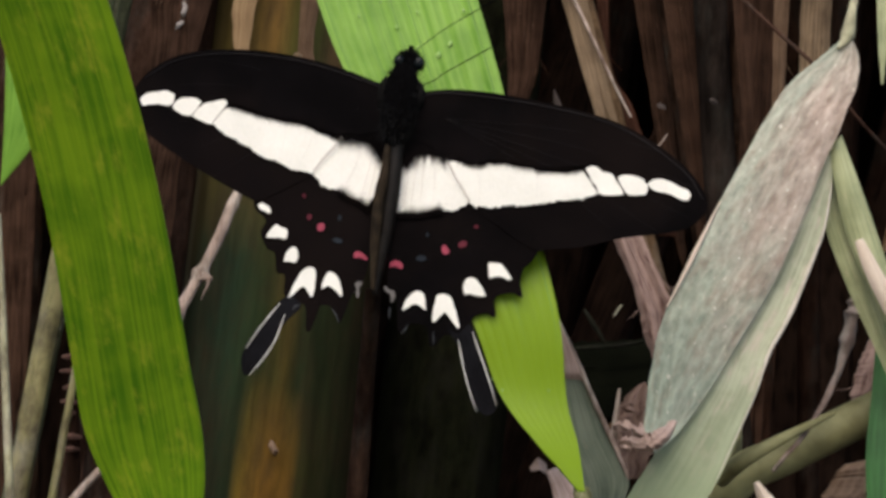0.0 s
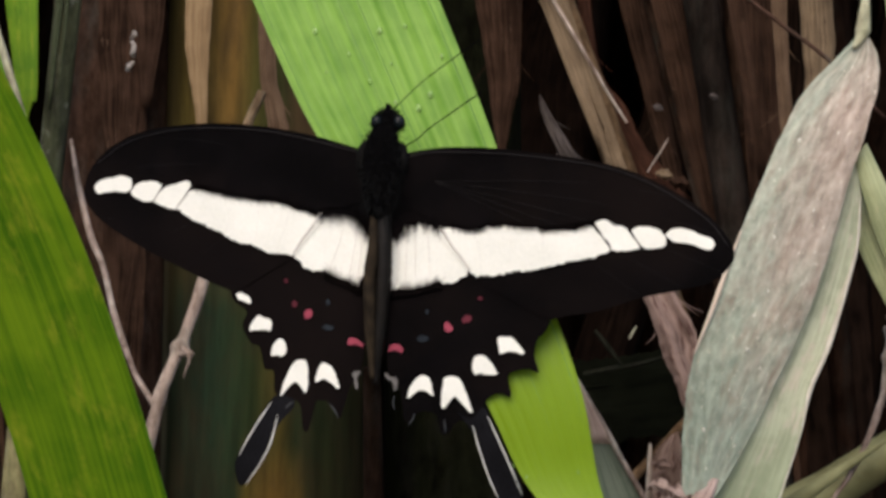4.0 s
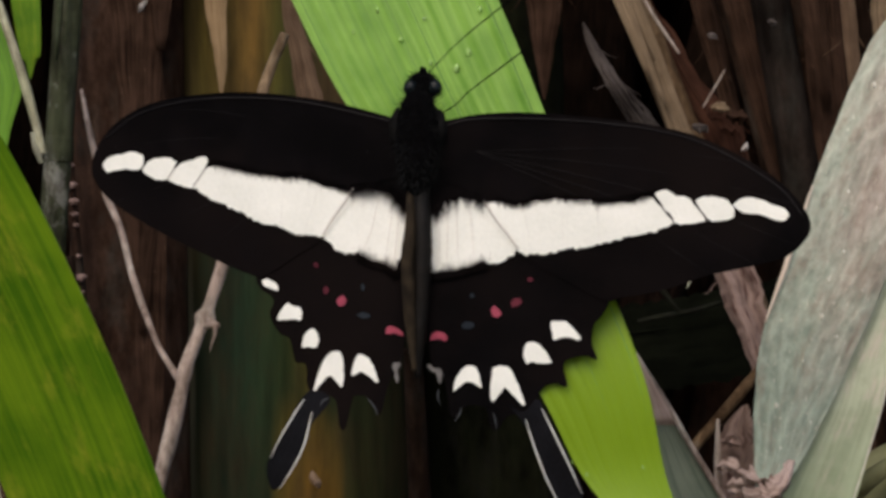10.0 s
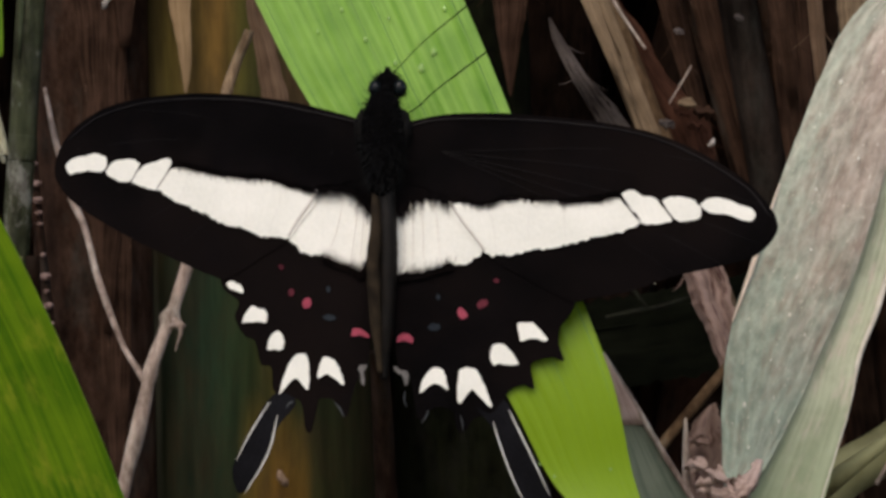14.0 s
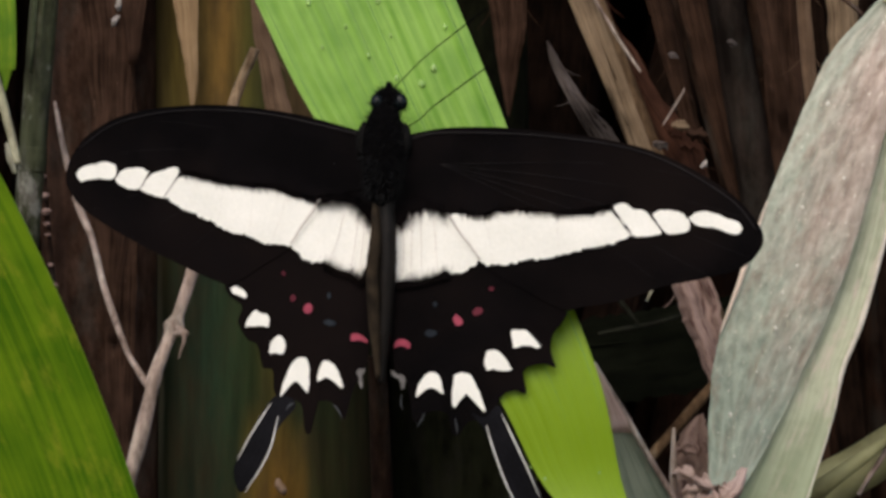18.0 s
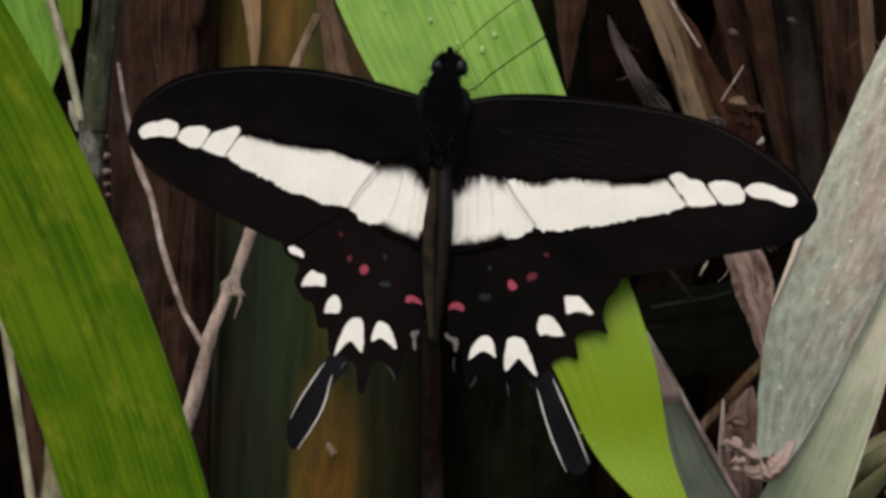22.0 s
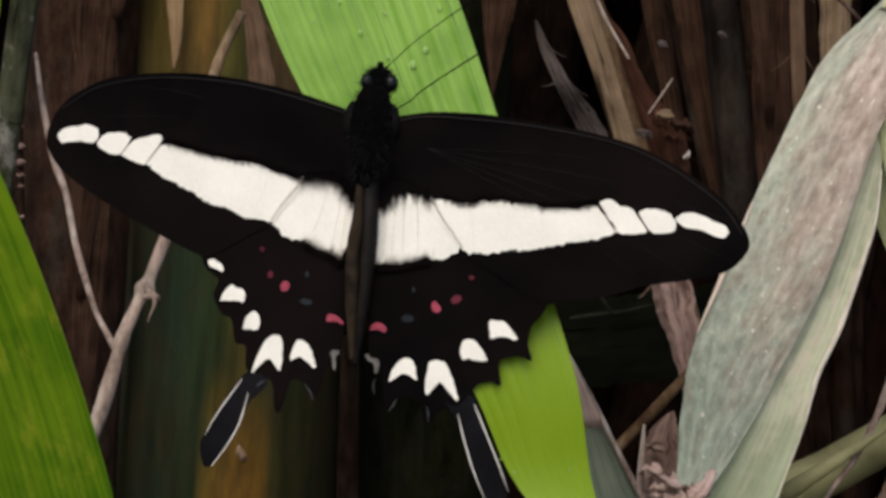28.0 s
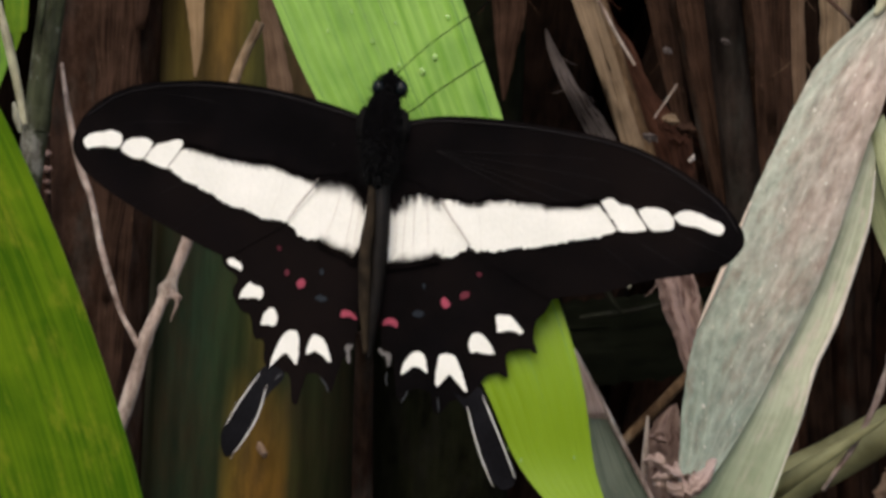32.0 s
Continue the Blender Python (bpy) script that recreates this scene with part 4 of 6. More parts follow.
# the large faded leaf
faded = leaf("faded_leaf", [((0.0587, 0.0340, 0.6389), (0.0601, 0.0340, 0.6388)), ((0.0575, 0.0340, 0.6375), (0.0609, 0.0340, 0.6374)), ((0.0555, 0.0340, 0.6353), (0.0616, 0.0340, 0.6355)), ((0.0506, 0.0330, 0.6298), (0.0615, 0.0330, 0.6311)), ((0.0470, 0.0320, 0.6225), (0.0597, 0.0320, 0.6250)),
                    ((0.0416, 0.0300, 0.6093), (0.0556, 0.0320, 0.6109)), ((0.0383, 0.0280, 0.6004), (0.0521, 0.0310, 0.5993)), ((0.0351, 0.0270, 0.5916), (0.0477, 0.0300, 0.5893)),
                    ((0.0338, 0.0270, 0.5829), (0.0434, 0.0290, 0.5802)), ((0.0337, 0.0270, 0.5746), (0.0397, 0.0280, 0.5734)), ((0.0338, 0.0260, 0.5699), (0.0358, 0.0260, 0.5690))],
     FADED, "large faded grey-green leaf with pinkish brown mottling", bulge=0.03, ragged=0.018, wave=0.05, n=110, across=44,
     stem=([(0.0580, 0.0335, 0.6368), (0.0592, 0.0340, 0.6389), (0.0595, 0.0340, 0.6419), (0.0601, 0.0360, 0.6470), (0.0608, 0.0400, 0.6530), (0.0645, 0.0600, 0.6699), (0.0755, 0.0980, 0.7017)], [0.0003, 0.0012, 0.0007, 0.0007, 0.0008, 0.0008]), stem_mat=PALESTEM)
strip = [((0.0581, 0.0340, 0.6197), (0.0590, 0.0340, 0.6202)), ((0.0555, 0.0340, 0.6146), (0.0594, 0.0340, 0.6151)), ((0.0524, 0.0330, 0.6082), (0.0591, 0.0340, 0.6090)), ((0.0508, 0.0330, 0.6027), (0.0580, 0.0340, 0.6036)), ((0.0475, 0.0320, 0.5941), (0.0552, 0.0330, 0.5942)),
         ((0.0440, 0.0310, 0.5856), (0.0522, 0.0320, 0.5868)), ((0.0407, 0.0300, 0.5782), (0.0504, 0.0310, 0.5792)), ((0.0332, 0.0300, 0.5630), (0.0454, 0.0300, 0.5640)), ((0.0316, 0.0300, 0.5587), (0.0407, 0.0300, 0.5592)), ((0.0307, 0.0290, 0.5539), (0.0354, 0.0290, 0.5543)), ((0.0302, 0.0290, 0.5478), (0.0312, 0.0290, 0.5478))]
part("folded_half", blade(strip, faded.location, bulge=-0.04, wave=0.03, ragged=0.01, n=90, seed=9), PALEOLIVE, faded, "pale olive half of the leaf folded back")
part("pale_margin", tube([(0.0417, 0.0297, 0.6096), (0.0385, 0.0277, 0.6008), (0.0368, 0.0270, 0.5962), (0.0351, 0.0267, 0.5918)], [0.0001, 0.0004, 0.0003, 0.0001], 40, 8, 0.1, 2, faded.location), DRYPALE, faded, "bleached leaf margin")
part("pale_edge", tube([r[1] for r in strip[1:8]], [0.0001, 0.0002, 0.0003, 0.0003, 0.0002, 0.0001], 60, 8, 0.6, 5, faded.location), GREYEDGE, faded, "pinkish grey rolled edge")
leaf("torn_flap", [((0.0318, 0.0220, 0.5709), (0.0327, 0.0220, 0.5695)), ((0.0335, 0.0195, 0.5713), (0.0344, 0.0195, 0.5691)), ((0.0347, 0.0185, 0.5722), (0.0364, 0.0185, 0.5704)), ((0.0360, 0.0200, 0.5729), (0.0376, 0.0200, 0.5724)), ((0.0375, 0.0230, 0.5744), (0.0383, 0.0230, 0.5741))],
     FLAPPINK, "curled pinkish torn leaf margin", ragged=0.3, wave=0.7, bulge=0.3, seed=6, category="leaf scrap")
leaf("torn_flap", [((0.0333, 0.0400, 0.5801), (0.0343, 0.0400, 0.5806)), ((0.0312, 0.0400, 0.5777), (0.0350, 0.0400, 0.5782)), ((0.0302, 0.0400, 0.5745), (0.0358, 0.0400, 0.5752)), ((0.0303, 0.0400, 0.5697), (0.0362, 0.0400, 0.5701)), ((0.0314, 0.0400, 0.5648), (0.0360, 0.0400, 0.5651))],
     DRYPINK, "crumpled pinkish brown dead leaf scrap", ragged=0.1, wave=0.35, bulge=0.12, seed=7, category="leaf scrap")
twig("pale_stub", [(0.0299, 0.0360, 0.5788), (0.0299, 0.0360, 0.5750), (0.0299, 0.0360, 0.5697), (0.0302, 0.0360, 0.5622)], [0.0002, 0.0005, 0.0006], TWIG, "short pale dry stem beside a dead leaf scrap", seed=31, category="stem")
twig("thin_vine", [(0.0345, 0.0750, 0.6602), (0.0455, 0.0750, 0.6520), (0.0528, 0.0750, 0.6466), (0.0609, 0.0750, 0.6407), (0.0688, 0.0750, 0.6328), (0.0752, 0.0780, 0.6282), (0.0846, 0.0800, 0.6211)], [0.0003, 0.00035, 0.0003], REDTWIG, "thin reddish brown twig slanting behind a faded leaf", seed=32)

# crumpled scraps at the foot of the faded leaf
for k, (x, y, z, w) in enumerate(((0.0315, 0.0360, 0.5759, 0.0010), (0.0309, 0.0340, 0.5728, 0.0011), (0.0328, 0.0262, 0.5721, 0.0013), (0.0351, 0.0245, 0.5711, 0.0012), (0.0321, 0.0330, 0.5702, 0.0012))):
    tilt = 0.7 * math.sin(k * 2.1)
    scrap = [((x - w, y, z - tilt * w), (x - 0.8 * w, y - 0.0006, z + 0.7 * w)), ((x - 0.3 * w, y - 0.0012, z - 0.8 * w), (x - 0.2 * w, y - 0.0002, z + 0.6 * w)), ((x + 0.5 * w, y - 0.0003, z - 0.5 * w), (x + 0.4 * w, y - 0.0010, z + 0.9 * w)), ((x + w, y, z + tilt * w), (x + 0.9 * w, y, z + (tilt + 0.4) * w))]
    leaf("leaf_crumple", scrap, FLAPPINK if k % 3 else DRYPINK, "small crumpled pinkish dry leaf scrap", ragged=0.3, wave=0.9, bulge=0.5, n=30, across=16, seed=90 + k, category="leaf scrap", group="crumpled scraps")

# narrow leaves and stems beside the faded leaf
leaf("narrow_leaf", [((0.0583, 0.0340, 0.6210), (0.0601, 0.0340, 0.6231)), ((0.0601, 0.0340, 0.6145), (0.0636, 0.0340, 0.6162)), ((0.0629, 0.0350, 0.6073), (0.0672, 0.0350, 0.6091)), ((0.0688, 0.0360, 0.5971), (0.0725, 0.0360, 0.5983)), ((0.0753, 0.0380, 0.5869), (0.0785, 0.0380, 0.5885)), ((0.0818, 0.0400, 0.5766), (0.0834, 0.0400, 0.5777))],
     OLIVELEAF, "narrow pale olive leaf with a dry tan stripe", bulge=0.2, veins=3, vein_mat=OLIVELEAF, vein_size=0.00012,
     stem=([(0.0824, 0.0400, 0.5775), (0.0875, 0.0450, 0.5652), (0.0928, 0.0500, 0.5312), ((0.0937, 0.0500, 0.5313)[0], 0.05, -0.03)], [0.0005, 0.001, 0.0015]), stem_mat=OLIVESTEM)
leaf("narrow_leaf", [((0.0636, 0.0310, 0.6061), (0.0648, 0.0310, 0.6068)), ((0.0654, 0.0310, 0.6019), (0.0676, 0.0310, 0.6030)), ((0.0687, 0.0320, 0.5969), (0.0712, 0.0320, 0.5982)), ((0.0725, 0.0330, 0.5917), (0.0738, 0.0330, 0.5930))],
     DRYPALE, "pale dry tan leaf sheath", bulge=0.25, seed=3)
leaf("narrow_leaf", [((0.0571, 0.0370, 0.6195), (0.0598, 0.0370, 0.6215)), ((0.0588, 0.0370, 0.6104), (0.0624, 0.0370, 0.6120)), ((0.0640, 0.0380, 0.6000), (0.0673, 0.0380, 0.6021)), ((0.0723, 0.0400, 0.5866), (0.0741, 0.0400, 0.5876)), ((0.0786, 0.0400, 0.5746), (0.0795, 0.0400, 0.5747))],
     OLIVELEAF, "narrow grey-green leaf hanging down", bulge=0.1, seed=4,
     stem=([(0.0790, 0.0400, 0.5751), (0.0841, 0.0450, 0.5648), (0.0903, 0.0500, 0.5309), ((0.0903, 0.0500, 0.5309)[0], 0.052, -0.03)], [0.0005, 0.001, 0.0015]), stem_mat=OLIVESTEM)
leaf("green_leaf", [((0.0718, 0.0500, 0.5944), (0.0750, 0.0500, 0.5982)), ((0.0720, 0.0500, 0.5840), (0.0795, 0.0500, 0.5883)), ((0.0723, 0.0500, 0.5719), (0.0825, 0.0500, 0.5747)), ((0.0745, 0.0500, 0.5592), (0.0831, 0.0500, 0.5601))],
     DEEPGREEN, "dark fresh green leaf low in the clump", bulge=0.1, veins=5, vein_mat=DEEPGREEN,
     stem=([(0.0787, 0.0500, 0.5605), (0.0813, 0.0500, 0.5385), ((0.0817, 0.0500, 0.5385)[0], 0.05, -0.03)], [0.001, 0.0012, 0.0015]), stem_mat=OLIVESTEM)
leaf("green_leaf", [((0.0672, 0.0900, 0.6916), (0.0725, 0.0900, 0.6923)), ((0.0727, 0.0900, 0.6518), (0.0750, 0.0900, 0.6521)), ((0.0737, 0.0900, 0.6460), (0.0748, 0.0900, 0.6462)), ((0.0744, 0.0900, 0.6422), (0.0747, 0.0900, 0.6423))],
     OLIVELEAF, "small green leaf tip pointing down", bulge=0.2,
     stem=([(0.0699, 0.0900, 0.6910), (0.0702, 0.0920, 0.6995), (0.0745, 0.0980, 0.7159)], [0.0006, 0.0006]), stem_mat=OLIVESTEM)
twig("dead_twig", [(0.0684, 0.0550, 0.5996), (0.0682, 0.0550, 0.5959), (0.0669, 0.0550, 0.5869), (0.0628, 0.0500, 0.5778), (0.0566, 0.0450, 0.5691)], [0.0006, 0.0011, 0.0008, 0.0005, 0.0004, 0.0003], DRYSTRAW, "thin knobbly grey dead twig", knots=((0.05, 0.0004, 0.03), (0.2, 0.0003, 0.02), (0.36, 0.0004, 0.025)), seed=8, wobble=0.45)
twig("red_stem", [(0.0766, 0.0800, 0.6107), (0.0781, 0.0800, 0.6204), (0.0820, 0.0850, 0.6299)], [0.0008, 0.0008, 0.0006], TAN, "pinkish brown dry stem", seed=9)
twig("brown_twig", [(0.0297, 0.0800, 0.5707), (0.0316, 0.0800, 0.5731), (0.0364, 0.0850, 0.5778), (0.0411, 0.0900, 0.5825), (0.0478, 0.1000, 0.5890)], [0.0008, 0.0009, 0.0008], TAN, "tan brown dry twig", seed=10)
twig("pale_streak", [(0.0069, 0.1100, 0.6715), (0.0156, 0.1100, 0.6582), (0.0240, 0.1100, 0.6449), (0.0275, 0.1100, 0.6391), (0.0311, 0.1100, 0.6338)], [0.0003, 0.00034, 0.0003, 0.0002], TWIG, "thin pale straw against a dead stalk", seed=12)
twig("pale_straw", [(0.0380, 0.1050, 0.6307), (0.0364, 0.1050, 0.6279), (0.0344, 0.1050, 0.6246)], [0.00013, 0.00017, 0.0001], DRYSTRAW, "short pale straw caught among stalks", seed=13, category="straw")
twig("white_scrap", [(0.0336, 0.1100, 0.5982), (0.0330, 0.1100, 0.5972), (0.0323, 0.1100, 0.5958)], [0.0001, 0.00022, 0.0001], PALESTEM, "tiny pale leaf scrap caught on a stalk", category="scrap")
twig("white_scrap", [(0.0412, 0.1100, 0.6180), (0.0418, 0.1100, 0.6185), (0.0421, 0.1100, 0.6193)], [0.0002, 0.0005, 0.0001], PALEFLAKE, "tiny pale leaf scrap caught on a stalk", category="scrap")
twig("fallen_twig", [(-0.0177, 0.1200, 0.5493), (-0.0099, 0.1200, 0.5503), (0.0009, 0.1200, 0.5519), (0.0175, 0.1200, 0.5515), (0.0322, 0.1200, 0.5508)], [0.0009, 0.001, 0.001], TWIG, "pale straight dry twig lying across the stems", seed=14, knots=((0.38, 0.0003, 0.01),))
leaf("curled_leaf", [((0.0451, 0.0500, 0.5588), (0.0472, 0.0500, 0.5615)), ((0.0465, 0.0450, 0.5572), (0.0491, 0.0450, 0.5610)), ((0.0497, 0.0450, 0.5555), (0.0522, 0.0450, 0.5587)), ((0.0537, 0.0500, 0.5542), (0.0554, 0.0500, 0.5559))],
     DRYLEAF, "curled brown dead leaf", ragged=0.12, wave=0.35, bulge=0.4, seed=15, group="dead leaves")
leaf("curled_leaf", [((0.0531, 0.0400, 0.5667), (0.0539, 0.0400, 0.5671)), ((0.0547, 0.0400, 0.5631), (0.0575, 0.0400, 0.5639)), ((0.0578, 0.0400, 0.5591), (0.0610, 0.0400, 0.5599)), ((0.0618, 0.0400, 0.5551), (0.0634, 0.0400, 0.5559))],
     DRYPALE, "pale curled dead leaf", ragged=0.08, wave=0.2, bulge=0.3, seed=16, group="dead leaves")

leaf("dead_leaf", [((0.0751, 0.0750, 0.5957), (0.0792, 0.0750, 0.5971)), ((0.0734, 0.0750, 0.5902), (0.0796, 0.0750, 0.5915)), ((0.0727, 0.0750, 0.5859), (0.0786, 0.0750, 0.5862)), ((0.0718, 0.0750, 0.5789), (0.0770, 0.0750, 0.5792))],
     DRYPINK, "crumpled pinkish brown dead leaf behind a cane", ragged=0.1, wave=0.3, bulge=0.1, seed=37, group="dead leaves")
leaf("dead_leaf", [((0.0731, 0.0750, 0.5725), (0.0824, 0.0750, 0.5761)), ((0.0708, 0.0750, 0.5685), (0.0828, 0.0750, 0.5701)), ((0.0690, 0.0750, 0.5624), (0.0815, 0.0750, 0.5632)), ((0.0693, 0.0750, 0.5520), (0.0788, 0.0750, 0.5526))],
     DRYLEAF, "crumpled brown dead leaf under a cane", ragged=0.1, wave=0.35, bulge=0.1, seed=38, group="dead leaves")

# the green leaf close to the viewer, and its cane out to the side
leaf("near_leaf", [((-0.0634, -0.1176, 0.6276), (-0.0503, -0.1176, 0.6276)), ((-0.0569, -0.1118, 0.6180), (-0.0438, -0.1118, 0.6180)), ((-0.0515, -0.1057, 0.6079), (-0.0384, -0.1057, 0.6079)), ((-0.0467, -0.0987, 0.5962), (-0.0336, -0.0987, 0.5962)), ((-0.0426, -0.0910, 0.5834), (-0.0295, -0.0910, 0.5834)), ((-0.0394, -0.0831, 0.5702), (-0.0261, -0.0831, 0.5702)), ((-0.0370, -0.0775, 0.5605), (-0.0236, -0.0775, 0.5605)), ((-0.0325, -0.0740, 0.5525), (-0.0234, -0.0740, 0.5525)), ((-0.0276, -0.0720, 0.5450), (-0.0268, -0.0720, 0.5450))],
     NEAR, "long green grass leaf with yellow-green flecks", bulge=0.05, ridges=9, ridge=0.00007, wave=0.02, 
     stem=([(-0.0568, -0.1176, 0.6274), (-0.0690, -0.1210, 0.6416), (-0.10, -0.125, 0.66), (-0.14, -0.11, 0.4), (-0.16, -0.10, 0.0)], [0.0010, 0.0015, 0.002, 0.003]), stem_mat=GREENCANE)
# leaves at the far left
leaf("side_leaf", [((-0.0850, 0.0500, 0.6582), (-0.0738, 0.0500, 0.6604)), ((-0.0790, 0.0500, 0.6330), (-0.0680, 0.0500, 0.6350)), ((-0.0773, 0.0500, 0.6248), (-0.0651, 0.0500, 0.6262)), ((-0.0765, 0.0500, 0.6205), (-0.0652, 0.0500, 0.6232)), ((-0.0758, 0.0500, 0.6150), (-0.0666, 0.0500, 0.6187)), ((-0.0752, 0.0500, 0.6095), (-0.0678, 0.0500, 0.6132)),
                   ((-0.0748, 0.0500, 0.6050), (-0.0702, 0.0500, 0.6070)), ((-0.0746, 0.0500, 0.6020), (-0.0722, 0.0500, 0.6035)), ((-0.0745, 0.0500, 0.6000), (-0.0742, 0.0500, 0.6003))],
     SIDELEAF, "mid-green broad leaf with fine veins", bulge=0.06, veins=6, vein_mat=LEAFVEIN, vein_size=0.00014,
     stem=([(-0.0793, 0.0500, 0.6589), (-0.0795, 0.0600, 0.6703), (-0.0694, 0.0980, 0.6951)], [0.0008, 0.0008]), stem_mat=OLIVESTEM)
leaf("side_leaf", [((-0.0743, 0.0700, 0.6640), (-0.0670, 0.0700, 0.6644)), ((-0.0695, 0.0700, 0.6335), (-0.0659, 0.0700, 0.6337)), ((-0.0681, 0.0700, 0.6293), (-0.0666, 0.0700, 0.6298)), ((-0.0676, 0.0700, 0.6268), (-0.0673, 0.0700, 0.6270))],
     NEAR, "olive green leaf tip hanging down", bulge=0.1, seed=8,
     stem=([(-0.0707, 0.0700, 0.6633), (-0.0713, 0.0800, 0.6730), (-0.0689, 0.0980, 0.6878)], [0.0006, 0.0006]), stem_mat=OLIVESTEM)
twig("pale_stalk", [(-0.0754, 0.0460, 0.6604), (-0.0711, 0.0460, 0.6462), (-0.0673, 0.0460, 0.6344), (-0.0648, 0.0460, 0.6269), (-0.0626, 0.0460, 0.6194), (-0.0615, 0.0460, 0.6147)], [0.0004, 0.0006, 0.0007, 0.0005], PALESTEM, "pale green leaf stalk", seed=17)
twig("white_straw", [(-0.0680, 0.0750, 0.6193), (-0.0674, 0.0750, 0.6169), (-0.0667, 0.0750, 0.6147)], [0.0003, 0.0006, 0.0003], PALESTEM, "short bleached straw beside a cane", seed=18, category="straw")
twig("grass_shoot", [(-0.0762, 0.0600, 0.5961), (-0.0729, 0.0600, 0.5792), (-0.0687, 0.0600, 0.5568), (-0.0661, 0.0600, 0.5429)], [0.0007, 0.0007, 0.0008], PALESTEM, "thin pale green grass stem", seed=19, wobble=0.03, category="stem")
twig("grass_shoot", [(-0.0607, 0.0700, 0.5814), (-0.0610, 0.0700, 0.5696), (-0.0618, 0.0700, 0.5510), (-0.0620, 0.0700, 0.5423)], [0.0006, 0.0007, 0.0007], OLIVESTEM, "thin olive grass stem", seed=21, wobble=0.03, category="stem")
twig("pale_twig", [(-0.0505, 0.0750, 0.5603), (-0.0544, 0.0750, 0.5563), (-0.0590, 0.0750, 0.5499), (-0.0621, 0.0750, 0.5441)], [0.0007, 0.0007, 0.0006], TWIG, "pale broken dry twig", seed=22)
# a dark stem with curled sheath rims stacked along it
notched = twig("notched_stem", [(-0.0655, 0.0930, 0.6010), (-0.0648, 0.0930, 0.5760), (-0.0634, 0.0930, 0.5640), (-0.0618, 0.0930, 0.5520), (-0.0600, 0.0930, 0.5380)], [0.0011, 0.0012, 0.0012], SHADEBROWN, "dark stem with a stack of curled pinkish sheath rims", seed=23, category="stem", wobble=0.1)
for k, (x, z, w) in enumerate(((-0.0652, 0.5748, 1.0), (-0.0648, 0.5722, 1.3), (-0.0646, 0.5693, 0.8), (-0.0642, 0.5668, 1.1), (-0.0640, 0.5648, 0.7), (-0.0630, 0.5607, 1.2), (-0.0627, 0.5584, 0.9))):
    rim_rows = [((x - 0.0016 * w, 0.0915, z + 0.0002), (x - 0.0016 * w, 0.0915, z - 0.0004)), ((x, 0.0898, z + 0.0006), (x, 0.0900, z - 0.0005)), ((x + 0.0015 * w, 0.0915, z + 0.0004), (x + 0.0015 * w, 0.0915, z - 0.0002))]
    part("sheath_rim", blade(rim_rows, notched.location, bulge=0.2, ragged=0.15, wave=0.2, n=20, across=6, seed=60 + k), RUSTPINK, notched, "curled pinkish brown sheath rim")

forked = twig("dry_twig", [(-0.0531, 0.0750, 0.5565), (-0.0498, 0.0750, 0.5649), (-0.0452, 0.0750, 0.5837), (-0.0415, 0.0780, 0.5950), (-0.0373, 0.0850, 0.6121)],
     [0.0012, 0.00115, 0.001, 0.0009], TWIG, "pale forked dry twig with a knob", knots=((0.68, 0.0006, 0.02), (0.5, 0.0002, 0.016), (0.9, 0.0002, 0.016)), wobble=0.22,
     branches=(([(-0.046, 0.0745, 0.5823), (-0.048, 0.0789, 0.5844), (-0.0504, 0.0834, 0.5874), (-0.0529, 0.0878, 0.5923), (-0.0555, 0.0922, 0.5981), (-0.0579, 0.0967, 0.6052), (-0.0609, 0.1011, 0.611), (-0.0638, 0.1056, 0.6196), (-0.0661, 0.11, 0.6281)], [0.0006, 0.0005, 0.00045, 0.0006, 0.0005, 0.0006, 0.0005, 0.0003]), ([(-0.0416, 0.0740, 0.5913), (-0.0401, 0.0710, 0.5905)], [0.0006, 0.0005]), ([(-0.0421, 0.074, 0.5904), (-0.0407, 0.0715, 0.5906), (-0.0404, 0.0712, 0.5895), (-0.0409, 0.0716, 0.5881), (-0.0413, 0.0722, 0.5868)], [0.0005, 0.0004, 0.0002, 0.0001])))
part("upper_stem", tube([(-0.0376, 0.0845, 0.6110), (-0.0359, 0.1, 0.6264), (-0.0322, 0.1, 0.6363)], [0.0010, 0.0009, 0.0008], 60, 10, 0.1, 5, forked.location), TANBARK, forked, "tan brown upper end of the twig")


def dew(at, r):
    ob = part("dew_drop", ball((0, 0, 0), (r, r * 0.5, r * 1.45), u=16, v=10), DROP)
    ob.location = at
    return tagged(ob, "clear dew drop on a green leaf", "dew drop", "dew drops")


for at, r in (((-0.0189, 0.0092, 0.6335), 0.00036), ((-0.0102, 0.0093, 0.6338), 0.00036), ((-0.0068, 0.0096, 0.6346), 0.00027), ((-0.0077, 0.0066, 0.6238), 0.00027), ((-0.0046, 0.0064, 0.6231), 0.00040), ((-0.0031, 0.0069, 0.6251), 0.00036), ((-0.0142, 0.0083, 0.6304), 0.00023), ((-0.0113, 0.0073, 0.6267), 0.00023), ((-0.0017, 0.0083, 0.6305), 0.00025), ((-0.0171, 0.0076, 0.6277), 0.00020), ((-0.0085, 0.0080, 0.6293), 0.00018), ((0.0121, -0.0016, 0.5785), 0.00021), ((0.0127, -0.0017, 0.5780), 0.00017), ((0.0090, -0.0022, 0.5760), 0.00013), ((0.0139, -0.0010, 0.5808), 0.00013), ((0.0107, -0.0026, 0.5746), 0.00017), ((0.0173, -0.0024, 0.5754), 0.00014), ((0.0149, 0.0001, 0.5849), 0.00012), ((0.0163, 0.0007, 0.5884), 0.00011)):
    dew(at, r)
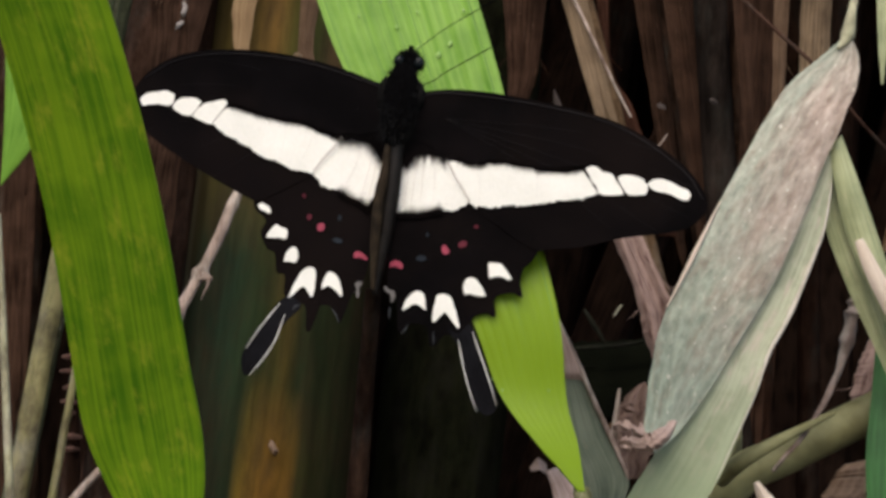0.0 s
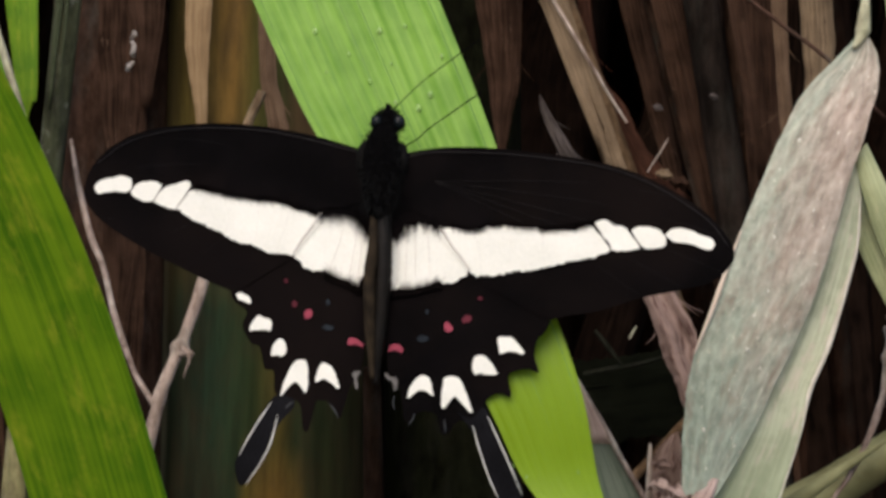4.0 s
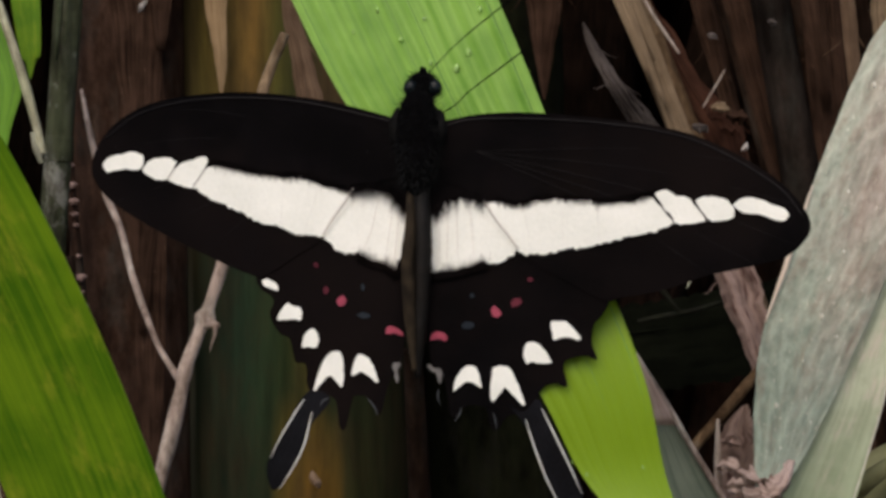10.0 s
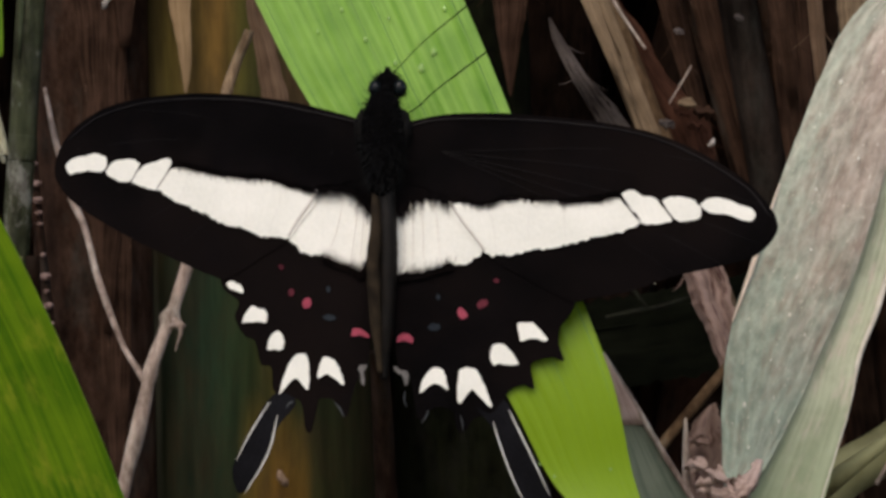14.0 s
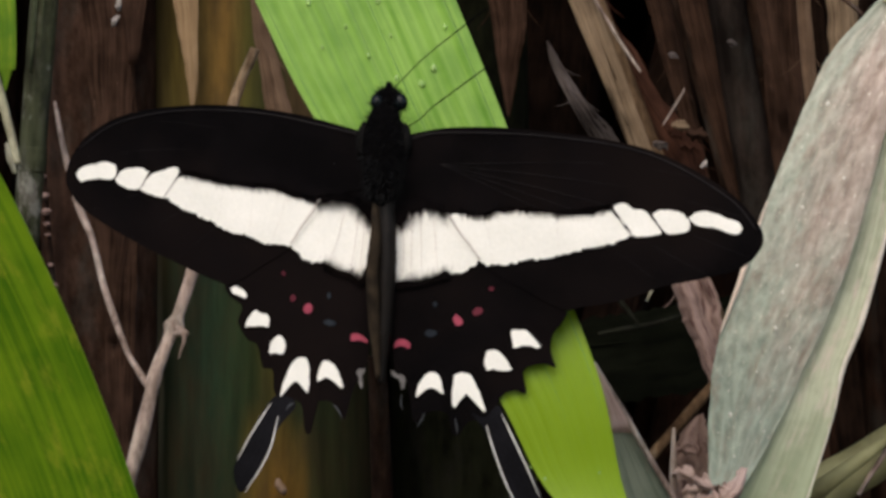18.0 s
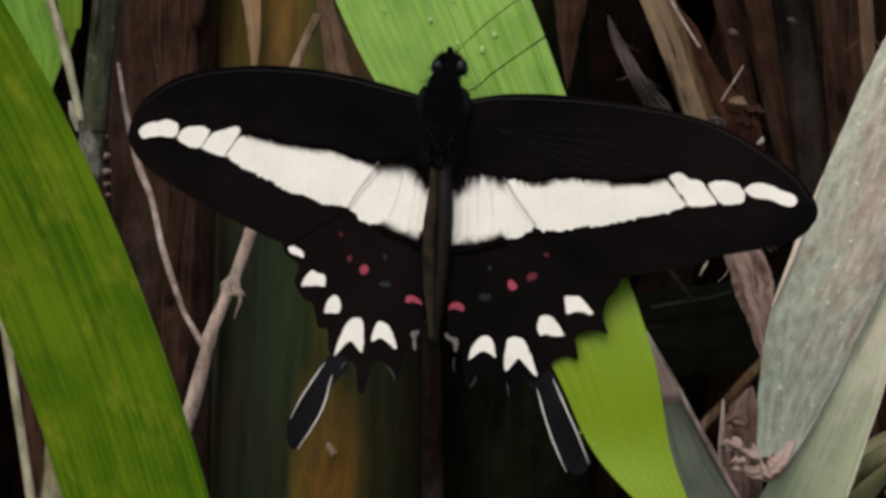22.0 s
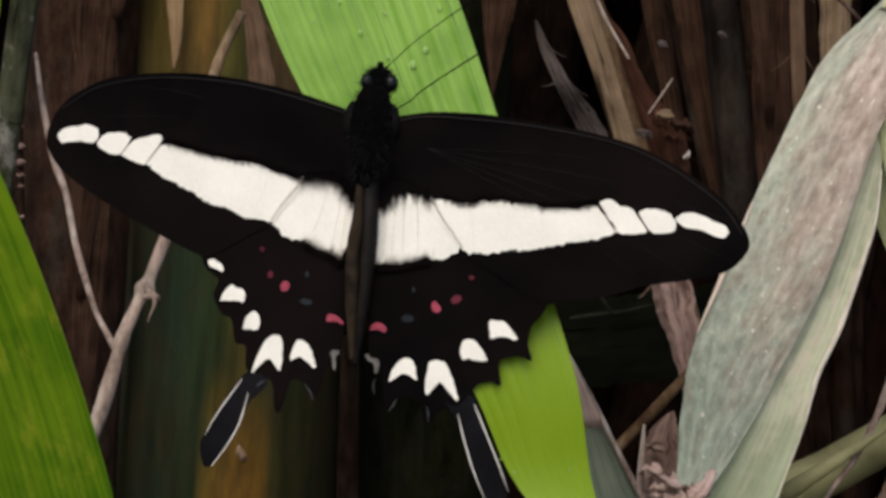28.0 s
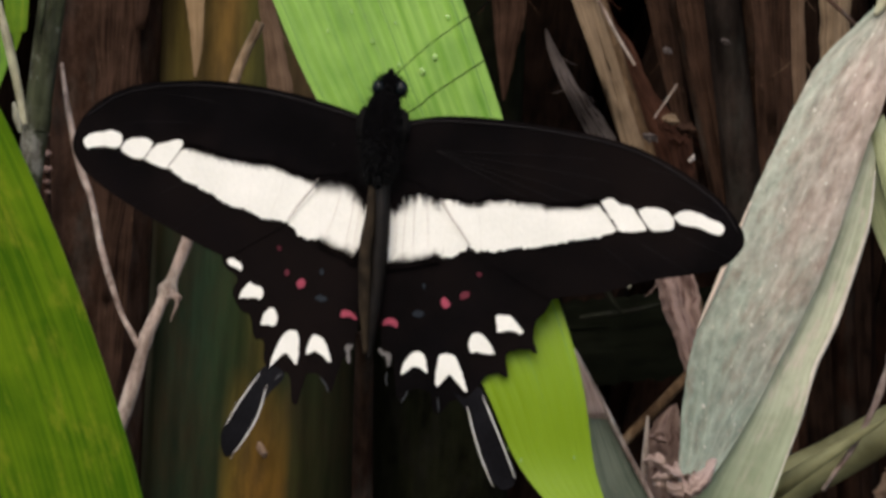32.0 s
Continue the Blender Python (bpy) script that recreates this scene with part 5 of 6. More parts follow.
for at, r in (((0.0505, 0.0307, 0.6162), 0.00009), ((0.0401, 0.0274, 0.5868), 0.00013), ((0.0426, 0.0278, 0.5926), 0.00021), ((0.0445, 0.0276, 0.5900), 0.00014), ((0.0465, 0.0301, 0.6088), 0.00019), ((0.0436, 0.0283, 0.5973), 0.00015), ((0.0479, 0.0282, 0.5960), 0.00010), ((0.0410, 0.0270, 0.5789), 0.00015), ((0.0366, 0.0271, 0.5811), 0.00024), ((0.0371, 0.0268, 0.5756), 0.00015), ((0.0472, 0.0309, 0.6186), 0.00011), ((0.0521, 0.0305, 0.6128), 0.00018), ((0.0418, 0.0290, 0.6021), 0.00012), ((0.0456, 0.0288, 0.6010), 0.00017), ((0.0500, 0.0312, 0.6228), 0.00027), ((0.0350, 0.0269, 0.5787), 0.00009)):
    ob = dew(at, r)
    ob.data.materials[0] = PALEDROP
    tagged(ob, "tiny pale droplet on a faded leaf", "dew drop", "droplets on the faded leaf")


# a stem set with small pale scales, at the edge of the shade
scaly = twig("scaly_stem", [(-0.0717, 0.1255, 0.6657), (-0.0710, 0.1255, 0.6305), (-0.0704, 0.1255, 0.6134), (-0.0679, 0.1255, 0.5887), (-0.0655, 0.1255, 0.5564), (-0.0649, 0.1305, 0.5173)], [0.0009, 0.0009, 0.001], RUST, "dark thin stem with a row of tiny pale scales", seed=34, category="stem")
for k, wide in ((0.0, 0.5), (0.11, 0.7), (0.2, 0.7), (0.27, 0.5), (0.33, 0.4), (0.5, 0.4), (0.62, 0.8), (0.7, 0.4), (0.78, 0.7), (0.88, 0.6), (1.0, 0.5)):
    at = Vector((-0.0701, 0.1240, 0.6164)).lerp(Vector((-0.0673, 0.1240, 0.5859)), k)
    part("scale", ball(at, (0.0013 * wide, 0.0006, 0.0008 * wide), scaly.location, 10, 8, 0.6), DIMFLAKE, scaly)

# brown stem under the butterfly, brown sheath beside the twig, bleached flakes on the culm
culm("dry_cane", (-0.0080, 0.0300, 0.5367), (-0.0103, 0.0220, 0.5886), 0.0019, 0.0012, BROWN, "thin dark brown dry cane behind the butterfly", "cane", ground=False, bend=0.0, seed=41)
leaf("brown_sheath", [((-0.0357, 0.1180, 0.6707), (-0.0294, 0.1180, 0.6708)), ((-0.0342, 0.1180, 0.6436), (-0.0311, 0.1180, 0.6437)), ((-0.0329, 0.1180, 0.6359), (-0.0295, 0.1180, 0.6359)), ((-0.0314, 0.1180, 0.6253), (-0.0270, 0.1180, 0.6253)), ((-0.0288, 0.1180, 0.6060), (-0.0259, 0.1180, 0.6061))],
     DRYDIM, "dull brown dried sheath beside a twig", ragged=0.06, bulge=0.2, seed=42, group="dead leaves")
leaf("bleached_scrap", [((-0.058, 0.1265, 0.6507), (-0.0576, 0.1265, 0.6507)), ((-0.058, 0.1255, 0.6492), (-0.0571, 0.1255, 0.6492)), ((-0.0586, 0.1265, 0.6483), (-0.0578, 0.1265, 0.6483)), ((-0.0579, 0.1255, 0.6472), (-0.0571, 0.1255, 0.6472)), ((-0.0582, 0.1255, 0.6458), (-0.0572, 0.1255, 0.6458)), ((-0.0579, 0.1265, 0.6447), (-0.0573, 0.1265, 0.6447)), ((-0.0588, 0.1255, 0.6434), (-0.0578, 0.1255, 0.6434)), ((-0.059, 0.1265, 0.6421), (-0.0585, 0.1265, 0.6421))],
     PALEFLAKE, "ragged bleached scrap of dry sheath on a brown culm", ragged=0.25, wave=0.4, bulge=0.2, n=40, across=10, seed=81, category="leaf scrap")
leaf("bleached_scrap", [((-0.0298, 0.1245, 0.5648), (-0.0292, 0.1245, 0.5648)), ((-0.0299, 0.1238, 0.5641), (-0.0286, 0.1238, 0.5641)), ((-0.0296, 0.1238, 0.563), (-0.028, 0.1238, 0.563)), ((-0.0289, 0.1245, 0.5621), (-0.0282, 0.1245, 0.5621))],
     DRYLEAF, "tiny dull tan scrap stuck to a striped bamboo culm", ragged=0.2, wave=0.3, bulge=0.2, n=24, across=8, seed=82, category="leaf scrap")


# ---- the butterfly ----
BODY = Vector((-0.0093, 0.0000, 0.6074))


def camber(x):
    return 0.0105 * (-x / 0.037) ** 1.5 if x < 0 else -0.0087 * (x / 0.044) ** 1.5


def wing_at(p, lift=0.0):
    """A point of the spread wings from millimetres across and up from the body's middle; lift: towards the viewer."""
    x, z = p[0] / 1000, p[1] / 1000
    return Vector((x, camber(x) - lift, z))


def wing_sheet(root, outline, lift, rings=12, thick=0.00008, smooth=5, jag=0.0, seed=0):
    """A thin sheet fanned from its root to an outline."""
    rng = random.Random(seed)
    rim = closed_spline([(*p, 0) for p in outline], smooth) if smooth else [Vector((*p, 0)) for p in outline]
    if jag:
        mid = Vector((*root, 0))
        rim = [p + (p - mid).normalized() * rng.uniform(-jag, jag) for p in rim]
    bm = bmesh.new()
    m = len(rim)
    sheets = []
    for off in (0.0, -thick):
        centre = bm.verts.new(wing_at(root, lift + off))
        loops = [[bm.verts.new(wing_at((root[0] + (p.x - root[0]) * s / rings, root[1] + (p.y - root[1]) * s / rings), lift + off)) for p in rim] for s in range(1, rings + 1)]
        sheets.append(loops)
        for j in range(m):
            k = (j + 1) % m
            bm.faces.new((centre, loops[0][j], loops[0][k]))
            for s in range(rings - 1):
                bm.faces.new((loops[s][j], loops[s + 1][j], loops[s + 1][k], loops[s][k]))
    for j in range(m):
        k = (j + 1) % m
        face = bm.faces.new((sheets[0][-1][j], sheets[1][-1][j], sheets[1][-1][k], sheets[0][-1][k]))
        for e in face.edges:
            e.smooth = False
    bmesh.ops.recalc_face_normals(bm, faces=bm.faces)
    return bm


def patch(outline, lift=0.0009, smooth=3, jag=0.05, seed=0):
    n = len(outline)
    root = (sum(p[0] for p in outline) / n, sum(p[1] for p in outline) / n)
    return wing_sheet(root, outline, lift, 4, 0.00004, smooth, jag, seed)


butterfly = thing("butterfly", BODY, "black swallowtail butterfly with a white band, wings spread on a leaf", "butterfly")

# left fore and hind wing, then right
fore_left = part("forewing", wing_sheet((-5.72, 6.05), [(-0.60, 8.70), (-1.54, 8.97), (-5.72, 10.21), (-9.79, 11.26), (-15.28, 12.22), (-20.85, 12.74), (-25.79, 12.65), (-30.82, 12.08), (-34.46, 11.00), (-37.78, 8.94), (-39.64, 6.55), (-40.39, 3.92),
                 (-39.64, 1.82), (-37.78, -0.21), (-34.46, -2.39), (-30.10, -4.75), (-25.08, -7.15), (-20.50, -9.12), (-18.40, -9.39), (-14.59, -7.09), (-11.23, -4.87), (-9.38, -1.85), (-7.34, 0.56), (-3.69, 2.02), (-0.33, 3.01)], 0.00015), WING, butterfly)
hind_left = part("hindwing", wing_sheet((-2.35, -2.00), [(0.00, 5.35), (-5.72, 2.30), (-11.16, -4.33), (-17.36, -8.03), (-19.31, -9.26), (-18.89, -10.88), (-17.22, -12.23), (-17.71, -14.13), (-16.53, -16.28), (-15.28, -16.95), (-14.59, -19.64), (-13.35, -20.03),
                 (-13.08, -22.72), (-11.70, -23.52), (-9.79, -24.16), (-9.25, -27.38), (-8.43, -27.37), (-8.02, -24.14), (-6.26, -23.72), (-5.18, -24.79), (-4.37, -25.85), (-3.83, -24.10), (-3.16, -21.76), (-1.94, -19.94), (-1.27, -15.39), (-1.14, -6.02)], 0.0, 14), WING, butterfly)
tail_left = part("tail", wing_sheet((-14.45, -28.95), [(-12.39, -22.99), (-13.90, -24.22), (-15.83, -27.63), (-17.78, -31.18), (-18.12, -32.82), (-17.57, -34.83), (-16.80, -34.95), (-15.83, -33.84), (-13.90, -30.63), (-12.66, -27.23), (-10.34, -24.17)], 0.0001, 6), TAIL, butterfly)
fore_right = part("forewing", wing_sheet((6.36, 5.67), [(1.00, 8.56), (3.01, 8.89), (7.70, 9.73), (13.69, 9.81), (20.30, 9.21), (26.20, 8.41), (32.03, 7.02), (37.15, 4.67), (41.59, 1.75), (44.23, -1.06), (45.42, -3.34),
                  (44.98, -5.16), (42.85, -7.23), (39.06, -8.34), (33.95, -9.46), (28.79, -11.18), (24.24, -12.00), (21.95, -12.30), (17.00, -9.75), (12.36, -6.96), (10.77, -4.16), (8.36, -0.82), (5.02, 1.19), (0.33, 2.68)], 0.00015), WING, butterfly)
hind_right = part("hindwing", wing_sheet((3.01, -2.68), [(0.20, 5.02), (7.70, 1.45), (13.03, -6.03), (18.99, -10.01), (22.40, -12.00), (21.90, -14.00), (20.90, -15.20), (20.63, -17.30), (21.22, -19.28), (19.97, -18.90), (18.46, -19.11), (17.34, -19.85), (17.73, -22.50),
                  (16.48, -22.11), (15.15, -22.52), (14.36, -23.46), (13.16, -25.47), (10.77, -26.02), (9.70, -27.50), (8.77, -27.51), (8.23, -25.25), (6.69, -24.72), (5.56, -25.13), (4.75, -26.21), (3.95, -25.81), (3.68, -24.07), (3.01, -20.73), (1.81, -20.07), (1.27, -15.39), (1.14, -6.02)], 0.0, 14), WING, butterfly)
tail_right = part("tail", wing_sheet((15.15, -29.97), [(10.90, -24.69), (12.63, -25.47), (14.22, -23.99), (15.15, -25.45), (17.34, -29.94), (19.38, -34.02), (19.51, -35.35), (18.66, -36.49), (17.34, -36.32), (15.68, -34.09), (13.82, -29.32), (12.36, -26.34)], 0.0001, 6), TAIL, butterfly)


def straight(outline, step=0.45):
    """Points along the sides of an outline, for cells that meet edge to edge."""
    out = []
    for a, b in zip(outline, outline[1:] + outline[:1]):
        n = max(1, round(math.dist(a, b) / step))
        out += [(a[0] + (b[0] - a[0]) * k / n, a[1] + (b[1] - a[1]) * k / n) for k in range(n)]
    return out


def band(parent, cells, lift, rounded=0):
    """White cells between the veins; the last ones towards the wing's tip are rounded."""
    for k, c in enumerate(cells):
        if k < rounded:
            bm = patch(c, lift, 4, 0.07, k)
        else:
            mid, wide = sum(p[0] for p in c) / len(c), max(p[0] for p in c) - min(p[0] for p in c)
            grown = [(mid + (p[0] - mid) * (1 + 0.5 / wide), p[1]) for p in c]
            bm = patch(straight(grown, 0.3), lift + 0.000008 * (k % 3), 0, 0.17, k)
        part("white_cell", bm, WHITE, parent)


def vein(parent, pts, lift, r, mat):
    part("vein", tube([wing_at(p, lift) for p in pts], [r, r * 0.7], 30, 5), mat, parent)


band(fore_left, ([(-38.83, 4.34), (-38.38, 5.02), (-37.42, 5.42), (-36.31, 5.54), (-35.42, 5.80), (-34.32, 5.64), (-33.59, 5.15), (-33.66, 4.19), (-34.17, 3.64), (-34.98, 3.58), (-35.86, 3.74), (-36.68, 3.61), (-37.56, 3.55), (-38.38, 3.36)],
                 [(-33.66, 3.43), (-33.37, 4.11), (-32.79, 4.72), (-31.91, 4.98), (-30.46, 5.03), (-29.60, 4.67), (-29.31, 4.26), (-29.88, 3.24), (-30.39, 2.49), (-30.97, 2.29), (-31.91, 2.37), (-32.86, 2.80)],
                 [(-30.46, 2.42), (-29.88, 3.24), (-29.09, 4.05), (-28.37, 4.45), (-27.51, 4.57), (-26.65, 4.97), (-25.73, 5.03), (-25.37, 4.41), (-26.08, 3.05), (-27.08, 1.76), (-27.51, 1.29), (-28.52, 1.51), (-29.74, 1.93)]), 0.00024, 3)
band(fore_left, ([(-27.15, 1.49), (-26.37, 2.58), (-25.58, 3.52), (-24.80, 3.92), (-23.95, 3.91), (-23.24, 3.49), (-23.81, 1.52), (-24.66, -0.24), (-25.23, -0.03), (-26.15, 0.73)],
                 [(-23.24, 3.49), (-22.40, 3.48), (-21.41, 3.34), (-20.50, 3.05), (-19.59, 2.71), (-20.01, 0.13), (-20.43, -2.11), (-21.91, -1.49), (-22.82, -1.00), (-23.81, -0.45), (-24.59, -0.24), (-23.81, 1.52)],
                 [(-19.59, 2.71), (-18.40, 2.69), (-17.01, 2.48), (-15.97, 2.26), (-16.11, -0.57), (-16.39, -3.48), (-17.71, -3.20), (-18.54, -3.06), (-19.80, -2.45), (-20.43, -2.11), (-20.01, 0.13)],
                 [(-15.97, 2.26), (-14.87, 2.46), (-13.84, 2.25), (-12.80, 1.90), (-11.78, 1.49), (-12.39, -0.93), (-13.63, -4.57), (-14.59, -4.43), (-15.63, -3.89), (-16.39, -3.48), (-16.11, -0.57)],
                 [(-11.78, 1.49), (-10.48, 1.14), (-9.38, 0.93), (-8.50, 0.73), (-7.48, 0.25), (-8.43, -1.15), (-9.38, -2.43), (-10.20, -3.63), (-10.82, -4.71), (-12.39, -4.57), (-13.63, -4.57), (-12.39, -0.93)]), 0.00024)
band(hind_left, ([(-7.75, 0.19), (-6.94, 0.59), (-5.99, 0.85), (-4.91, 0.71), (-4.30, 0.44), (-4.77, -1.30), (-5.58, -4.52), (-6.67, -6.93), (-7.21, -6.66), (-8.43, -6.80), (-9.45, -6.32), (-10.27, -5.45), (-10.89, -4.78), (-10.07, -3.37), (-8.98, -1.82)],
                 [(-4.30, 0.44), (-3.56, 0.50), (-2.89, 0.17), (-3.02, -2.65), (-3.43, -5.99), (-3.83, -8.00), (-4.71, -7.74), (-5.72, -7.40), (-6.67, -6.93), (-5.58, -4.52), (-4.77, -1.30)],
                 [(-2.89, 0.17), (-2.21, -0.50), (-1.68, -1.31), (-1.48, -2.78), (-1.61, -4.79), (-1.88, -6.80), (-2.28, -8.40), (-2.75, -8.74), (-3.36, -8.34), (-3.83, -8.00), (-3.43, -5.99), (-3.02, -2.65)]), 0.0001)
band(hind_right, ([(2.08, -2.12), (2.21, -1.45), (2.75, -1.31), (3.21, -0.91), (3.48, -0.45), (3.68, -3.32), (3.62, -6.33), (3.55, -8.94), (2.75, -8.80), (2.08, -9.14)],
                 [(3.48, -0.45), (4.09, -0.25), (4.62, -0.65), (5.16, -0.18), (6.09, -0.18), (6.49, -2.66), (6.76, -5.66), (6.83, -8.13), (6.03, -8.40), (5.16, -8.67), (4.49, -8.94), (3.55, -8.94), (3.62, -6.33), (3.68, -3.32)],
                 [(6.09, -0.18), (7.03, -0.45), (7.76, -0.99), (8.70, -2.13), (9.57, -3.20), (10.57, -4.53), (11.83, -6.27), (11.17, -6.93), (10.37, -7.47), (9.70, -7.87), (8.70, -7.93), (7.83, -7.73), (6.83, -8.13), (6.76, -5.66), (6.49, -2.66)]), 0.0001)
band(fore_right, ([(28.02, 0.05), (28.47, 0.44), (29.19, 0.57), (29.83, 0.23), (30.48, -0.23), (31.51, -0.30), (32.22, -0.96), (33.00, -2.02), (33.64, -3.00), (32.67, -3.33), (31.26, -3.46), (30.48, -3.39), (29.58, -2.20), (28.67, -1.08)],
                 [(32.61, -0.90), (33.06, -0.44), (33.83, -0.25), (34.92, -0.32), (35.88, -0.59), (36.58, -1.18), (36.97, -1.84), (36.90, -2.56), (36.46, -2.95), (35.56, -3.08), (34.60, -3.14), (34.02, -2.88), (33.32, -2.02)],
                 [(36.90, -1.25), (37.48, -0.67), (38.56, -0.41), (39.70, -0.62), (40.46, -0.95), (41.28, -1.28), (42.10, -1.54), (42.73, -1.87), (42.98, -2.39), (42.73, -2.98), (42.23, -3.17), (41.47, -3.04), (40.65, -2.71), (39.83, -2.38), (38.75, -2.31), (37.92, -2.17), (37.28, -1.78)]), 0.00024, 3)
band(fore_right, ([(7.70, -0.92), (9.37, -0.73), (10.37, -0.86), (11.23, -1.07), (12.16, -1.07), (12.63, -0.74), (13.16, -4.00), (13.56, -6.87), (12.76, -7.07), (11.50, -6.20), (10.23, -4.53), (9.03, -3.00)],
                 [(12.63, -0.74), (13.69, -0.61), (15.02, -0.55), (16.28, -0.29), (17.01, -0.56), (17.21, -3.35), (17.34, -6.27), (16.08, -6.67), (15.22, -6.93), (14.36, -6.80), (13.56, -6.87), (13.16, -4.00)],
                 [(17.01, -0.56), (18.06, -0.69), (19.38, -0.50), (20.37, -0.57), (21.23, -1.11), (21.36, -3.36), (21.49, -5.68), (19.98, -6.01), (18.99, -6.21), (18.00, -6.14), (17.34, -6.27), (17.21, -3.35)],
                 [(21.23, -1.11), (22.60, -0.78), (23.91, -0.85), (24.89, -0.99), (25.48, -2.71), (26.07, -4.63), (24.24, -4.89), (23.59, -5.35), (21.49, -5.68), (21.36, -3.36)],
                 [(24.89, -0.99), (25.94, -0.53), (26.85, -0.27), (27.63, -0.28), (28.67, -1.54), (29.96, -3.32), (28.93, -3.84), (28.02, -4.24), (26.07, -4.63), (25.48, -2.71)]), 0.00024)
# veins: faint over the white, darker where a cell ends and along the rear edge of the forewings
vein(fore_left, [(-23.24, 3.49), (-23.81, 1.52), (-24.59, -0.24)], 0.00026, 3e-05, VEIN)
vein(fore_left, [(-19.59, 2.71), (-20.01, 0.13), (-20.43, -2.11)], 0.00026, 3e-05, VEIN)
vein(fore_left, [(-15.97, 2.26), (-16.11, -0.57), (-16.39, -3.48)], 0.00026, 3e-05, VEIN)
vein(fore_left, [(-11.78, 1.49), (-12.39, -0.93), (-13.63, -4.57)], 0.00026, 3e-05, VEIN)
vein(fore_right, [(12.63, -0.74), (13.16, -4.00), (13.56, -6.87)], 0.00026, 3e-05, VEIN)
vein(fore_right, [(17.01, -0.56), (17.21, -3.35), (17.34, -6.27)], 0.00026, 3e-05, VEIN)
vein(fore_right, [(21.23, -1.11), (21.36, -3.36), (21.49, -5.68)], 0.00026, 3e-05, VEIN)
vein(fore_right, [(24.89, -0.99), (25.48, -2.71), (26.07, -4.63)], 0.00026, 3e-05, VEIN)
vein(hind_left, [(-4.30, 0.44), (-4.77, -1.30), (-5.58, -4.52), (-6.67, -6.93)], 0.00013, 8e-05, VEINSOFT)
vein(hind_left, [(-2.89, 0.17), (-3.02, -2.65), (-3.83, -8.00)], 0.00013, 8e-05, VEINSOFT)
vein(hind_left, [(-2.21, -0.97), (-2.28, -3.99), (-2.75, -8.00)], 0.00013, 8e-05, VEINSOFT)
vein(hind_right, [(3.48, -0.45), (3.68, -3.32), (3.55, -8.94)], 0.00013, 8e-05, VEINSOFT)
vein(hind_right, [(6.09, -0.18), (6.49, -2.66), (6.83, -8.13)], 0.00013, 8e-05, VEINSOFT)
vein(hind_right, [(4.69, -0.65), (4.82, -3.32), (4.89, -7.33)], 0.00013, 8e-05, VEINSOFT)
vein(hind_right, [(2.54, -1.45), (2.68, -4.66), (2.61, -8.34)], 0.00013, 8e-05, VEINSOFT)
vein(fore_left, [(-7.55, 0.99), (-8.98, -1.15), (-10.07, -2.69), (-11.16, -4.51)], 0.00022, 0.0002, VEINSHADE)
vein(fore_right, [(7.90, -0.52), (9.57, -3.00), (10.77, -4.53), (12.10, -6.33)], 0.00022, 0.0002, VEINSHADE)
vein(fore_left, [(-29.24, 4.46), (-29.88, 3.24), (-30.53, 2.28)], 0.0003, 7e-05, VEINDARK)
vein(fore_left, [(-25.16, 4.54), (-26.08, 3.05), (-27.23, 1.42)], 0.0003, 7e-05, VEINDARK)
vein(fore_right, [(27.76, -0.08), (28.80, -1.60), (30.22, -3.52)], 0.0003, 7e-05, VEINDARK)
vein(fore_right, [(32.22, -0.63), (33.12, -1.95), (33.90, -3.20)], 0.0003, 7e-05, VEINDARK)
# leading edges and the dark veins that run to the margins
vein(fore_left, [(-1.34, 8.43), (-5.72, 9.60), (-15.28, 11.62), (-25.79, 12.03), (-33.73, 10.57), (-38.52, 7.57)], 0.0002, 0.00014, VEINDARK)
vein(fore_right, [(3.15, 8.29), (7.70, 9.13), (20.30, 8.62), (32.03, 6.43), (41.27, 1.24), (44.73, -2.82)], 0.0002, 0.00014, VEINDARK)
for end in ((-36.67, -0.09), (-31.54, -3.78), (-25.79, -6.54), (-37.41, 6.50), (-32.27, 11.09)):
    vein(fore_left, [(-5.72, 5.38), (((-5.72, 5.38)[0] * 0.4 + end[0] * 0.6), ((-5.72, 5.38)[1] * 0.4 + end[1] * 0.6) + 1.2), end], 0.00015, 0.00003, VEINDARK)
for end in ((44.10, -6.06), (39.06, -8.01), (33.95, -9.20), (43.48, -1.19), (39.06, 3.41)):
    vein(fore_right, [(7.03, 5.33), (((7.03, 5.33)[0] * 0.4 + end[0] * 0.6), ((7.03, 5.33)[1] * 0.4 + end[1] * 0.6) + 1.2), end], 0.00015, 0.00003, VEINDARK)



def fringe(parent, line, count, short, long, lift, seed, up=1):
    """Fine black hairs that hang from a line over the white scales."""
    rng = random.Random(seed)
    rim = spline([(*p, 0) for p in line], 120)
    bm = bmesh.new()
    for _ in range(count):
        k = rng.random() * 119.9
        p = rim[int(k)].lerp(rim[int(k) + 1], k % 1)
        size, lean, wide = min(long, short + rng.expovariate(3.2 / (long - short))), rng.gauss(0, 0.3), rng.uniform(0.025, 0.07)
        root = (p.x, p.y + 0.7 * up)
        tip = (p.x + lean * size, p.y - size * up)
        bm.faces.new([bm.verts.new(wing_at(q, lift)) for q in ((root[0] - wide, root[1]), (root[0] + wide, root[1]), tip)])
    part("hair_fringe", bm, WING, parent)


fringe(fore_left, [(-24.80, 3.99), (-22.40, 3.55), (-19.59, 2.77), (-15.97, 2.33), (-13.84, 2.31), (-10.48, 1.21), (-8.09, 0.52)], 640, 0.12, 0.9, 0.00032, 61)
